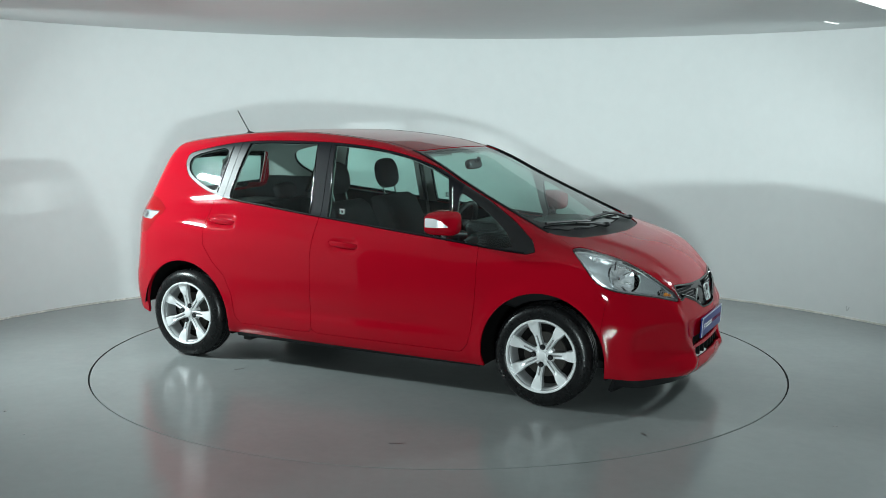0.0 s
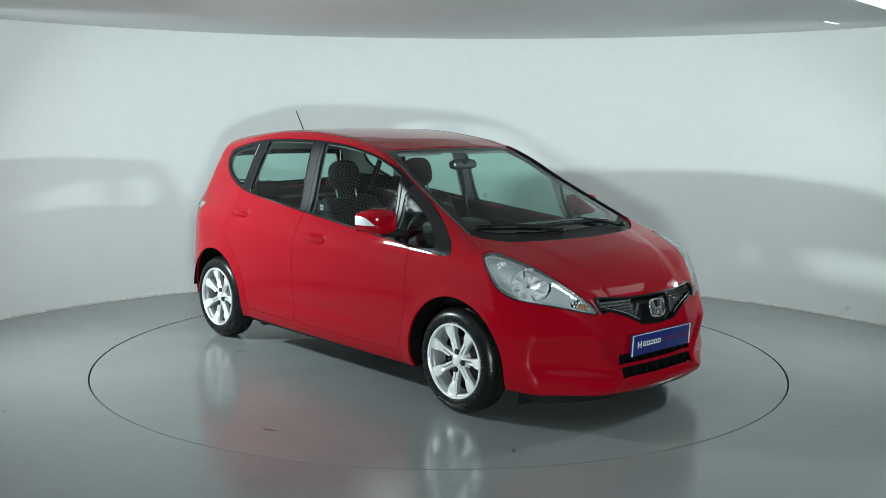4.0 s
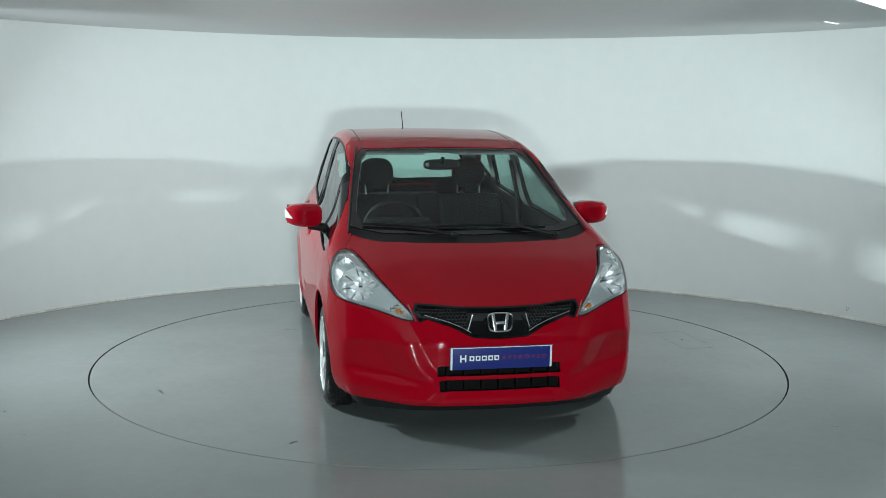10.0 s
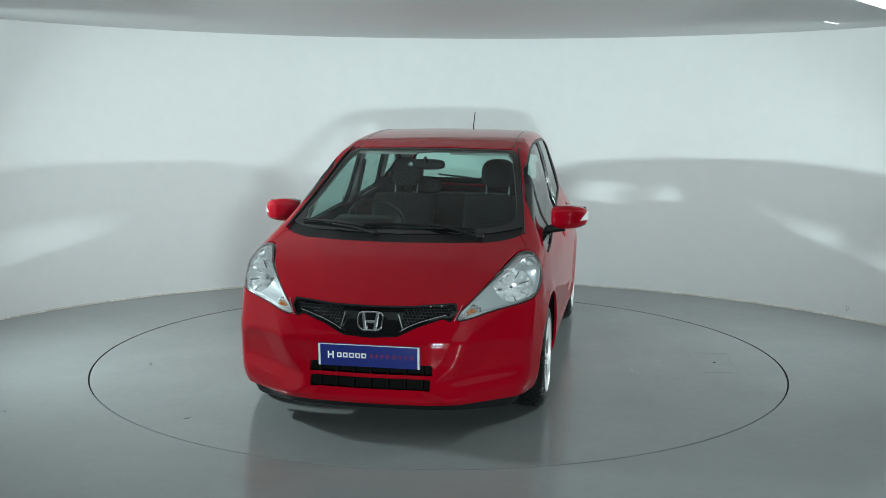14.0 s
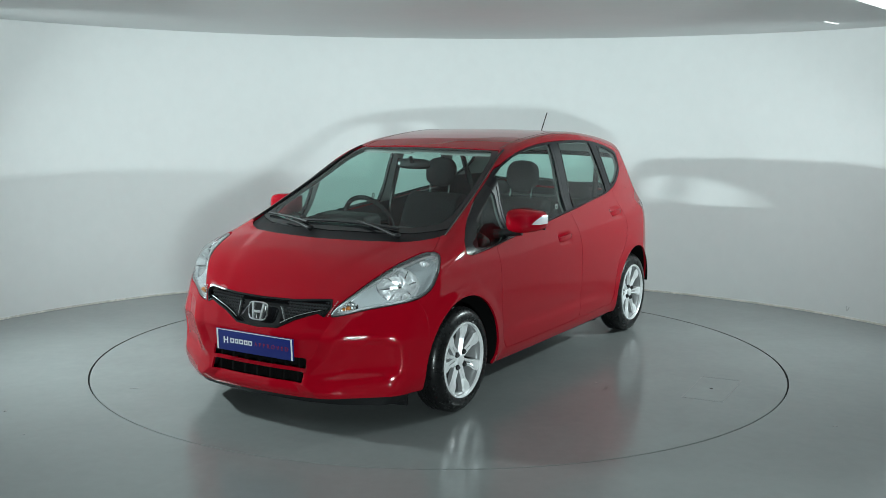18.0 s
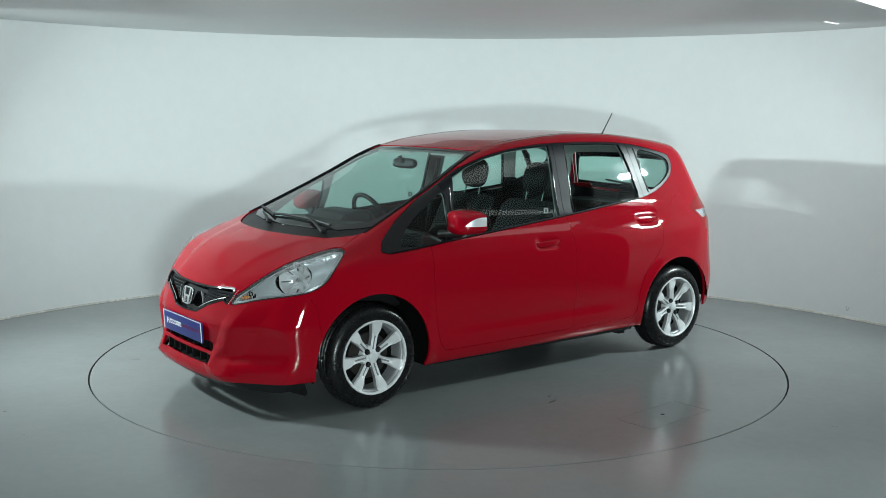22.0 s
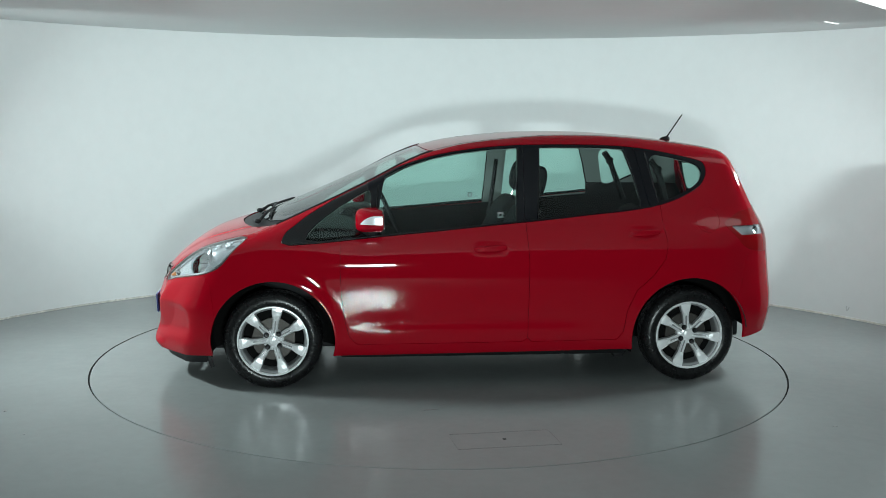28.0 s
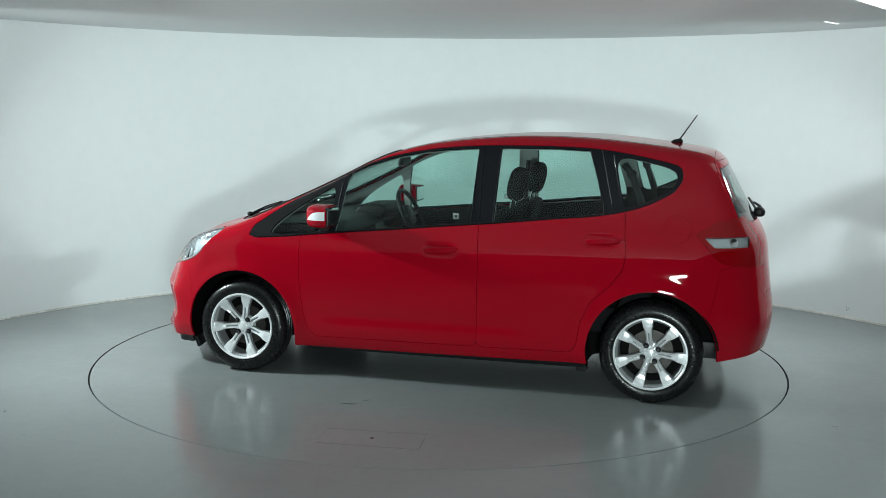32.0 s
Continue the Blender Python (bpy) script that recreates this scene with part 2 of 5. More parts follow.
def softbox(m, w, h, watts, support, add_hood=False):
    """A lamp held by a pole from the floor or from the ceiling at that height."""
    thing = new("softbox")
    thing.matrix_world = m
    tagged(thing, "rectangular white softbox light on a dark pole", "studio light", "studio lights")
    part("housing", box(-w / 2 - 0.02, w / 2 + 0.02, -h / 2 - 0.02, h / 2 + 0.02, 0.012, 0.12, 0.008), M_DARK, thing)
    part("diffuser", box(-w / 2, w / 2, -h / 2, h / 2, 0.004, 0.012), M_LAMP, thing)
    back = m @ Vector((0, 0, 0.10))
    part("pole", tube([(0, 0, 0.10), m.inverted() @ Vector((back.x, back.y, support))], 0.016), M_DARK, thing)
    foot = Matrix.Translation((back.x, back.y, support if support < 1 else support - 0.02))
    part("foot_plate", moved(spun([(0.002, 0.02), (0.19, 0.018), (0.20, 0.0), (0.002, 0.0)], 32), m.inverted() @ foot), M_DARK, thing)
    # added out-of-view hood, only there to cut the lamp's spill on the ceiling
    if add_hood:
        part("hood", moved(box(-w / 2 - 0.08, w / 2 + 0.08, -0.004, 0.004, -0.42, 0.0), pose(0, h / 2 + 0.03, 0.01, 16)), M_DARK, thing, "added dark flag that keeps lamp light off the ceiling")
    area("softbox_lamp", m @ pose(0, 0, -0.01), w, h, watts, 150 if add_hood else 180)
    return thing


build_studio()
turntable = build_turntable()
# two side lamps under the ceiling with added hoods; bar lamp by the camera
softbox(look((3.6, 0.30, 1.94), (0, 0, 0.8)), 0.40, 0.08, 46, CEIL_Z, True)
softbox(look((-3.45, -0.50, 1.94), (0, 0, 0.8)), 0.40, 0.08, 80, CEIL_Z, True)
softbox(look((0.3, -7.3, 0.98), (0.0, 0, 0.9)), 0.60, 0.17, 166, 0.0)

# ---- the car's shell: one smooth body form, cut into its panels ----
def curve(*pts, s=0.04):
    """A smooth curve through about the given (x, y) pairs."""
    xs, ys = np.array([p[0] for p in pts], float), np.array([p[1] for p in pts], float)
    d = 0.004
    g = np.arange(xs[0] - 6 * s, xs[-1] + 6 * s, d)
    v = np.interp(g, xs, ys)
    lo, hi = g < xs[0], g > xs[-1]
    v[lo] = ys[0] + (g[lo] - xs[0]) * (ys[1] - ys[0]) / (xs[1] - xs[0])
    v[hi] = ys[-1] + (g[hi] - xs[-1]) * (ys[-1] - ys[-2]) / (xs[-1] - xs[-2])
    k = np.exp(-0.5 * (np.arange(-int(4 * s / d), int(4 * s / d) + 1) * d / s) ** 2)
    w = np.convolve(np.pad(v, len(k) // 2, mode="edge"), k / k.sum(), mode="valid")
    return lambda q: np.interp(q, g, w)


SIDE = curve((-0.4, 0.60), (0.0, 0.70), (0.16, 0.785), (0.22, 0.825), (0.30, 0.842), (0.45, 0.850), (0.60, 0.853), (0.75, 0.848), (0.85, 0.828), (0.93, 0.790), (0.985, 0.745), (1.05, 0.722), (1.2, 0.684), (1.38, 0.632), (1.46, 0.592), (1.9, 0.36), s=0.035)
TAPER_F = curve((-1.6, 0.0), (-0.9, 0.002), (-0.4, 0.006), (0.0, 0.012), (0.30, 0.026), (0.45, 0.048), (0.55, 0.080), (0.8, 0.22), s=0.07)
TAPER_R = curve((-3.3, 0.12), (-3.0, 0.062), (-2.7, 0.026), (-2.4, 0.008), (-2.0, 0.001), (-1.6, 0.0), s=0.10)
TAPER_TOP = curve((-3.3, 0.07), (-2.9, 0.045), (-2.5, 0.025), (-2.1, 0.008), (-1.6, 0.0), (-1.2, 0.008), (-0.9, 0.020), (-0.5, 0.016), (0.0, 0.0), (0.5, 0.0), s=0.1)
TOP = curve((-3.5, 1.20), (-3.0, 1.365), (-2.84, 1.400), (-2.62, 1.438), (-2.43, 1.461), (-2.245, 1.480), (-2.06, 1.493), (-1.87, 1.498), (-1.685, 1.498), (-1.5, 1.487), (-1.313, 1.470), (-1.128, 1.447), (-0.905, 1.400), (-0.757, 1.345), (-0.627, 1.283), (-0.4, 1.180), (-0.1, 1.050), (0.12, 0.952), (0.26, 0.905), (0.40, 0.862), (0.52, 0.795), (0.62, 0.715), (0.70, 0.640), (0.9, 0.40), s=0.035)
CROWN = curve((-3.3, 0.08), (-2.0, 0.04), (-1.1, 0.05), (-0.6, 0.12), (0.0, 0.12), (0.25, 0.06), (0.5, 0.10), (0.8, 0.16), s=0.08)
NOSE = curve((-0.3, 0.55), (0.0, 0.66), (0.15, 0.735), (0.195, 0.768), (0.24, 0.755), (0.30, 0.736), (0.38, 0.735), (0.46, 0.743), (0.487, 0.748), (0.505, 0.738), (0.53, 0.728), (0.58, 0.712), (0.66, 0.685), (0.75, 0.64), (1.6, 0.2), s=0.018)
NOSE_PLAN = curve((-0.1, 0.0), (0.1, 0.0), (0.3, 0.014), (0.45, 0.050), (0.55, 0.108), (0.65, 0.168), (0.73, 0.216), (0.79, 0.275), (0.85, 0.42), (0.9, 0.62), s=0.025)
TAIL = curve((-0.3, 3.0), (0.0, 3.05), (0.20, 3.125), (0.40, 3.172), (0.50, 3.172), (0.60, 3.155), (0.70, 3.145), (0.77, 3.135), (0.85, 3.13), (0.93, 3.105), (1.04, 3.035), (1.24, 2.93), (1.39, 2.85), (1.7, 2.68), s=0.03)
TAIL_PLAN = curve((-0.1, 0.0), (0.1, 0.0), (0.3, 0.010), (0.45, 0.030), (0.58, 0.065), (0.68, 0.12), (0.76, 0.21), (0.85, 0.45), s=0.05)
HANDLES = ((-1.275, 0.826), (-2.21, 0.912))
HUB_F, HUB_R, HUB_Z, ARCH_Z, ARCH = 0.0, -2.5, 0.289, 0.283, 0.362


def smax(a, b, k):
    h = np.clip(0.5 + 0.5 * (a - b) / k, 0, 1)
    return b + (a - b) * h + k * h * (1 - h)


def flare(x, z):
    out = 0.0
    for hx in (HUB_F, HUB_R):
        r = np.hypot(x - hx, z - ARCH_Z)
        out = out + 0.012 * np.exp(-((r - ARCH) / 0.05) ** 2)
    return out


def width(x, z):
    up = np.clip((z - 0.95) / 0.45, 0, 1)
    low = TAPER_F(x) * (1 - 0.3 * up) + TAPER_R(x)
    step = 1 / (1 + np.exp((z - 0.362) / 0.008)) * np.clip((x + 1.98) / 0.25, 0, 1) * np.clip((-0.42 - x) / 0.25, 0, 1)
    crease = 0.006 * np.exp(-((z - 0.40) / 0.045) ** 2) * np.clip((x + 1.98) / 0.3, 0, 1) * np.clip((-0.42 - x) / 0.3, 0, 1) - 0.003 * step
    edge = z - (0.772 - 0.072 * x)
    shoulder = 0.008 / (1 + np.exp(-edge / 0.020)) * np.clip((0.95 - z) / 0.12, 0, 1) * np.clip((-0.15 - x) / 0.4, 0, 1)
    dent = 0.0
    for hx, hz in HANDLES:
        dent = dent + 0.013 * np.exp(-((x - hx) / 0.088) ** 6 - ((z - hz) / 0.033) ** 4)
    crease = crease + shoulder + dent
    return SIDE(z) - low - TAPER_TOP(x) * up + flare(x, z) - crease


def form(p):
    x, y, z = p[:, 0], np.abs(p[:, 1]), p[:, 2]
    side = y - width(x, z)
    ridge = 0.008 / (1 + np.exp((y - (0.535 - 0.36 * x)) / 0.016)) * np.clip((x + 0.02) / 0.25, 0, 1)
    top = (z - (TOP(x) - CROWN(x) * y * y + ridge - 0.002)) * 0.9
    foot = np.clip((z - (0.255 + 0.10 * (y - 0.42))) / 0.07, 0, 1)
    brow = np.clip(((0.505 - 0.25 * np.clip(y - 0.68, 0, 1)) - z) / 0.055, 0, 1)
    rim = np.clip((0.780 - y) / 0.07, 0, 1)
    pocket = 0.022 * (foot * brow * rim) ** 2 * (3 - 2 * foot) * (3 - 2 * brow) * (3 - 2 * rim) / (1 + np.exp((0.47 - 0.75 * (0.40 - z) - y) / 0.03)) * (0.55 + 0.45 * np.clip((0.5 - z) / 0.2, 0, 1))
    fold = y - np.interp(z, [0.17, 0.21, 0.25, 0.30, 0.37, 0.44, 0.60], [0.40, 0.375, 0.325, 0.345, 0.42, 0.46, 0.53])
    tent = np.clip(1 - np.sqrt(fold ** 2 + 0.00004) / np.where(fold > 0, 0.13, 0.08), 0, 1)
    pocket = pocket - 0.020 * tent * np.clip((z - 0.17) / 0.04, 0, 1) * np.clip((0.66 - z) / 0.12, 0, 1)
    pocket = pocket + 0.03 * np.clip((y - 0.40) / 0.3, 0, 1) * np.exp(-((z - 0.19) / 0.05) ** 2)
    front = (x - (NOSE(z) - NOSE_PLAN(y) - pocket)) * 0.85
    rear = (-x - (TAIL(z) - TAIL_PLAN(y))) * 0.9
    kt = np.interp(x, [-3.0, -1.2, -0.7, 0.0, 0.5], [0.08, 0.06, 0.035, 0.06, 0.10])
    g = smax(side, top, kt)
    g = smax(g, front, 0.036)
    return smax(g, rear, 0.07)


def normals(p):
    h, n = 0.004, np.empty_like(p)
    for a in range(3):
        e = np.zeros(3)
        e[a] = h
        n[:, a] = form(p + e) - form(p - e)
    return n / np.linalg.norm(n, axis=1)[:, None]


def shell_half():
    """The left half of the body form as a fine grid of triangles."""
    step, V, T, base = 0.0155, [], [], 0

    def sheet(us, vs, f):
        nonlocal base
        U, W = np.meshgrid(us, vs, indexing="ij")
        q = f(U.ravel(), W.ravel())
        nu, nv = len(us), len(vs)
        i = (np.arange(nu - 1)[:, None] * nv + np.arange(nv - 1)[None]).ravel() + base
        T.append(np.stack([i, i + nv, i + nv + 1], 1))
        T.append(np.stack([i, i + nv + 1, i + 1], 1))
        V.append(q)
        base += nu * nv

    X0, X1, Y1, Z0, Z1 = -3.35, 0.95, 1.0, -0.25, 1.62
    xs, ys, zs = np.linspace(X0, X1, int(4.3 / step)), np.linspace(0, Y1, int(1.0 / step)), np.linspace(Z0, Z1, int(1.87 / step))
    sheet(xs, zs, lambda u, w: np.stack([u, 0 * u + Y1, w], 1))
    sheet(xs, ys[::-1], lambda u, w: np.stack([u, w, 0 * u + Z1], 1))
    sheet(ys[::-1], zs, lambda u, w: np.stack([0 * u + X1, u, w], 1))
    sheet(ys, zs, lambda u, w: np.stack([0 * u + X0, u, w], 1))
    P, T = np.concatenate(V), np.concatenate(T)
    C = np.stack([np.clip(P[:, 0], -2.45, 0.10), 0 * P[:, 0], 0 * P[:, 0] + 0.66], 1)
    lo, hi = np.zeros(len(P)), np.ones(len(P)) * 1.25
    for _ in range(26):
        mid = (lo + hi) / 2
        inside = form(C + (P - C) * mid[:, None]) < 0
        lo, hi = np.where(inside, mid, lo), np.where(inside, hi, mid)
    Q = C + (P - C) * hi[:, None]
    Q[P[:, 1] == 0, 1] = 0
    key = np.round(Q * 20000).astype(np.int64)
    _, first, inv = np.unique(key, axis=0, return_index=True, return_inverse=True)
    Q, T = Q[first], inv.ravel()[T]
    T = T[(T[:, 0] != T[:, 1]) & (T[:, 1] != T[:, 2]) & (T[:, 0] != T[:, 2])]
    N = normals(Q)
    N[Q[:, 1] == 0, 1] = 0
    fn = np.cross(Q[T[:, 1]] - Q[T[:, 0]], Q[T[:, 2]] - Q[T[:, 0]])
    flip = (fn * N[T[:, 0]]).sum(1) < 0
    T[flip] = T[flip][:, ::-1]
    return Q, N, T


def cut(sh, f):
    """Splits the triangles that the level f = 0 crosses. Returns the pieces below and above it."""
    V, N, T = sh
    f = np.where(np.abs(f) < 1e-6, 1e-6, f)
    s = f[T] > 0
    k = s.sum(1)
    cross = (k == 1) | (k == 2)
    A = T[cross]
    odd = np.where((s[cross].sum(1) == 1)[:, None], s[cross], ~s[cross])
    o = odd.argmax(1)
    r = np.arange(len(A))
    a, b, c = A[r, o], A[r, (o + 1) % 3], A[r, (o + 2) % 3]

    e = np.concatenate([np.stack([a, b], 1), np.stack([a, c], 1)])
    es = np.sort(e, 1)
    ue, inv = np.unique(es, axis=0, return_inverse=True)
    inv = inv.ravel() + len(V)
    w = f[ue[:, 0]] / (f[ue[:, 0]] - f[ue[:, 1]])
    nv = V[ue[:, 0]] + (V[ue[:, 1]] - V[ue[:, 0]]) * w[:, None]
    nn = N[ue[:, 0]] + (N[ue[:, 1]] - N[ue[:, 0]]) * w[:, None]
    nn /= np.maximum(np.linalg.norm(nn, axis=1), 1e-9)[:, None]
    ab, ac = inv[:len(A)], inv[len(A):]
    tip = np.stack([a, ab, ac], 1)
    q1, q2 = np.stack([ab, b, c], 1), np.stack([ab, c, ac], 1)
    up = f[a] > 0
    V2, N2 = np.concatenate([V, nv]), np.concatenate([N, nn])
    below = np.concatenate([T[k == 0], tip[~up], q1[up], q2[up]])
    above = np.concatenate([T[k == 3], tip[up], q1[~up], q2[~up]])
    return tidy((V2, N2, below)), tidy((V2, N2, above))


def tidy(sh):
    V, N, T = sh
    u, inv = np.unique(T, return_inverse=True)
    return V[u], N[u], inv.reshape(-1, 3)


def joined(*shs):
    V, N, T, b = [], [], [], 0
    for v, n, t in shs:
        V.append(v), N.append(n), T.append(t + b)
        b += len(v)
    return np.concatenate(V), np.concatenate(N), np.concatenate(T)


def split(sh, fn, gap=0.0):
    """Inside and outside of an outline, with a panel gap of that half width."""
    if not gap:
        return cut(sh, fn(sh[0]))
    inner, rest = cut(sh, fn(sh[0]) + gap)
    _, outer = cut(rest, fn(rest[0]) - gap)
    return inner, outer


def outline(pts, axes, r=0.0, rounds=0):
    """Signed distance to a polygon in two of the axes; rounds: corner cutting."""
    q = np.array(pts, float)
    for _ in range(rounds):
        n = np.roll(q, -1, 0)
        q = np.stack([q * 0.75 + n * 0.25, q * 0.25 + n * 0.75], 1).reshape(-1, 2)
    a, b = axes

    def f(P):
        u, v = P[:, a], np.abs(P[:, b]) if b == 1 else P[:, b]
        if a == 1:
            u = np.abs(u)
        best, ins = np.full(len(P), 1e9), np.zeros(len(P), bool)
        for i in range(len(q)):
            x0, y0 = q[i]
            x1, y1 = q[(i + 1) % len(q)]
            dx, dy = x1 - x0, y1 - y0
            t = np.clip(((u - x0) * dx + (v - y0) * dy) / (dx * dx + dy * dy + 1e-12), 0, 1)
            best = np.minimum(best, (u - x0 - t * dx) ** 2 + (v - y0 - t * dy) ** 2)
            c = (y0 > v) != (y1 > v)
            ins ^= c & (u < (x1 - x0) * (v - y0) / (y1 - y0 + 1e-12) + x0)
        return np.sqrt(best) * np.where(ins, -1, 1) - r

    return f


def line(pts, axes):
    """Which side of an open line (given as a function of the first axis)."""
    q = np.array(sorted(pts), float)
    a, b = axes
    return lambda P: (np.abs(P[:, b]) if b == 1 else P[:, b]) - np.interp(np.abs(P[:, a]) if a == 1 else P[:, a], q[:, 0], q[:, 1])


def meet(*fs):
    return lambda P: np.max([f(P) for f in fs], axis=0)


def mirrored(sh):
    V, N, T = sh
    s = np.array([1, -1, 1.0])
    return V * s, N * s, T[:, ::-1]


def both(sh):
    return joined(sh, mirrored(sh))


def sheet_mesh(name, sh, depth=0.012, lift=0.0, fold=0.0):
    """A panel: its skin with exact normals, and edges turned in to that depth over a small rounded fold."""
    V, N, T = sh
    V = V + N * lift
    key = np.round(V * 5000).astype(np.int64)
    _, first, inv = np.unique(key, axis=0, return_index=True, return_inverse=True)
    V, N, T = V[first], N[first], inv.ravel()[T]
    T = T[(T[:, 0] != T[:, 1]) & (T[:, 1] != T[:, 2]) & (T[:, 0] != T[:, 2])]
    verts, norms, faces = [V], [N], [T]
    if depth:
        E = np.concatenate([T[:, [0, 1]], T[:, [1, 2]], T[:, [2, 0]]])
        code = np.sort(E, 1)
        _, idx, cnt = np.unique(code, axis=0, return_index=True, return_counts=True)
        B = E[idx[cnt == 1]]
        n = len(V)
        m = len(B)
        d = V[B[:, 1]] - V[B[:, 0]]
        side = np.cross(d, N[B[:, 0]])
        side /= np.maximum(np.linalg.norm(side, axis=1), 1e-9)[:, None]
        top0, top1 = V[B[:, 0]], V[B[:, 1]]
        n0, n1 = N[B[:, 0]], N[B[:, 1]]
        rows = [(top0, top1, n0, n1)]
        if fold:
            for turn in (0.45, 1.0):
                c, q = math.cos(turn * math.pi / 2), math.sin(turn * math.pi / 2)
                rows.append((top0 + (side * q - n0 * (1 - c)) * fold, top1 + (side * q - n1 * (1 - c)) * fold, n0 * c + side * q, n1 * c + side * q))
        else:
            rows = [(top0, top1, side, side)]
        rows.append((rows[-1][0] - n0 * depth, rows[-1][1] - n1 * depth, side, side))
        for p in rows:
            verts += [p[0], p[1]]
            norms += [p[2], p[3]]
        i = np.arange(m) + n
        for k in range(len(rows) - 1):
            a0, a1, b0, b1 = i + 2 * k * m, i + (2 * k + 1) * m, i + (2 * k + 2) * m, i + (2 * k + 3) * m
            faces += [np.stack([a1, a0, b0], 1), np.stack([a1, b0, b1], 1)]
    V, N, T = np.concatenate(verts), np.concatenate(norms), np.concatenate(faces)
    me = bpy.data.meshes.new(name)
    me.from_pydata(V.tolist(), [], T.tolist())
    me.polygons.foreach_set("use_smooth", np.ones(len(me.polygons), bool))
    me.normals_split_custom_set_from_vertices(N.tolist())
    me.update()
    return me


def surf(axis, u, v, sign=1):
    """The place on the body form and its normal: y from (x, z), x from (y, z), or z from (x, y)."""
    lo, hi = (0.0, 1.3) if axis != 0 else (-1.0, 1.3)
    if axis == 2:
        lo, hi = 0.5, 1.9
    for _ in range(30):
        m = (lo + hi) / 2
        p = {0: (m, u, v), 1: (u, m, v), 2: (u, v, m)}[axis]
        if form(np.array([p]))[0] < 0:
            lo = m
        else:
            hi = m
    n = normals(np.array([p]))[0]
    p, n = Vector(p), Vector(n)
    if sign < 0:
        p.y, n.y = -p.y, -n.y
    return p, n


def superball(rx, ry, rz, p=2.5, nu=28, nv=14):
    """A rounded block between an ellipsoid (p = 2) and a box."""
    bm = bmesh.new()
    bmesh.ops.create_uvsphere(bm, u_segments=nu, v_segments=nv, radius=1)
    for v in bm.verts:
        c = v.co
        k = (abs(c.x) ** p + abs(c.y) ** p + abs(c.z) ** p) ** (1 / p)
        v.co = Vector((c.x / k * rx, c.y / k * ry, c.z / k * rz))
    return smooth(bm, 60)


def build_car():
    car = new("hatchback_car")
    tagged(car, "glossy red five-door hatchback with silver alloy wheels, parked on the turntable", "car")
    H = shell_half()
    zbot = line([(-3.3, 0.32), (-3.1, 0.292), (-2.85, 0.258), (-2.14, 0.208), (-0.4, 0.192), (0.35, 0.200), (0.5, 0.192), (0.8, 0.172)], (0, 2))
    _, B = split(H, zbot)
    for hx in (HUB_F, HUB_R):
        _, B = split(B, lambda P: np.maximum(np.hypot(P[:, 0] - hx, P[:, 2] - ARCH_Z) - ARCH, 0.4 - P[:, 1]))

    on_side = lambda P: width(P[:, 0], P[:, 2]) - 0.045 - P[:, 1]
    dlo = outline([(-0.043, 0.845), (-0.074, 0.922), (-0.114, 0.949), (-0.181, 1.0), (-0.248, 1.044), (-0.448, 1.156), (-0.612, 1.243), (-0.778, 1.313), (-0.944, 1.364), (-1.11, 1.395), (-1.277, 1.416), (-1.443, 1.428), (-1.61, 1.432), (-1.78, 1.433), (-1.945, 1.431), (-2.11, 1.424), (-2.28, 1.405), (-2.45, 1.373), (-2.60, 1.338), (-2.628, 1.318), (-2.64, 1.265), (-2.615, 1.216), (-2.58, 1.175), (-2.448, 1.108), (-2.315, 1.067), (-2.148, 1.039), (-1.948, 1.021), (-1.614, 0.985), (-1.28, 0.956), (-0.946, 0.924), (-0.613, 0.895), (-0.279, 0.86)], (0, 2), 0.0, 1)
    D, B = split(B, meet(dlo, on_side), 0.0015)

    screen = outline([(-0.905, 0.0), (-0.912, 0.25), (-0.925, 0.40), (-0.952, 0.548), (-0.5, 0.622), (-0.03, 0.690), (0.05, 0.63), (0.14, 0.5), (0.20, 0.3), (0.23, 0.0), (0.23, -0.3), (-0.9, -0.3)], (0, 1), 0.0, 1)
    W, B = split(B, meet(screen, lambda P: 0.86 - P[:, 2]), 0.002)
    lamp_edge = outline([(-0.115, 0.588), (-0.075, 0.640), (0.017, 0.690), (0.152, 0.764), (0.307, 0.834), (0.484, 0.882), (0.566, 0.897), (0.640, 0.893), (0.650, 0.865), (0.625, 0.795), (0.580, 0.725), (0.510, 0.690), (0.440, 0.673), (0.291, 0.653), (0.10, 0.626), (0.0, 0.606)], (0, 2), 0.0, 1)
    lamp = lambda P: lamp_edge(np.stack([np.abs(P[:, 1]) - 0.8 * P[:, 0], P[:, 1], P[:, 2]], 1))
    ahead = lambda P: 0.05 - P[:, 0]
    L, B = split(B, meet(lamp, ahead), 0.002)
    grille = outline([(-0.1, 0.660), (0.0, 0.660), (0.2, 0.664), (0.31, 0.673), (0.42, 0.680), (0.43, 0.64), (0.40, 0.588), (0.36, 0.605), (0.24, 0.565), (0.14, 0.516), (0.0, 0.508), (-0.1, 0.508)], (1, 2))
    nose = lambda P: 0.3 - P[:, 0]
    G, B = split(B, meet(grille, nose), 0.001)
    slots = []
    for z0, z1, w in ((0.322, 0.376, 0.318), (0.250, 0.305, 0.310)):
        slot = lambda P: np.maximum(np.maximum(P[:, 1] - w, np.maximum(z0 - P[:, 2], P[:, 2] - z1)), nose(P))
        S, B = split(B, slot)
        slots.append(S)

    # tail: lamps, rear window
    behind = lambda P: P[:, 0] + 2.55
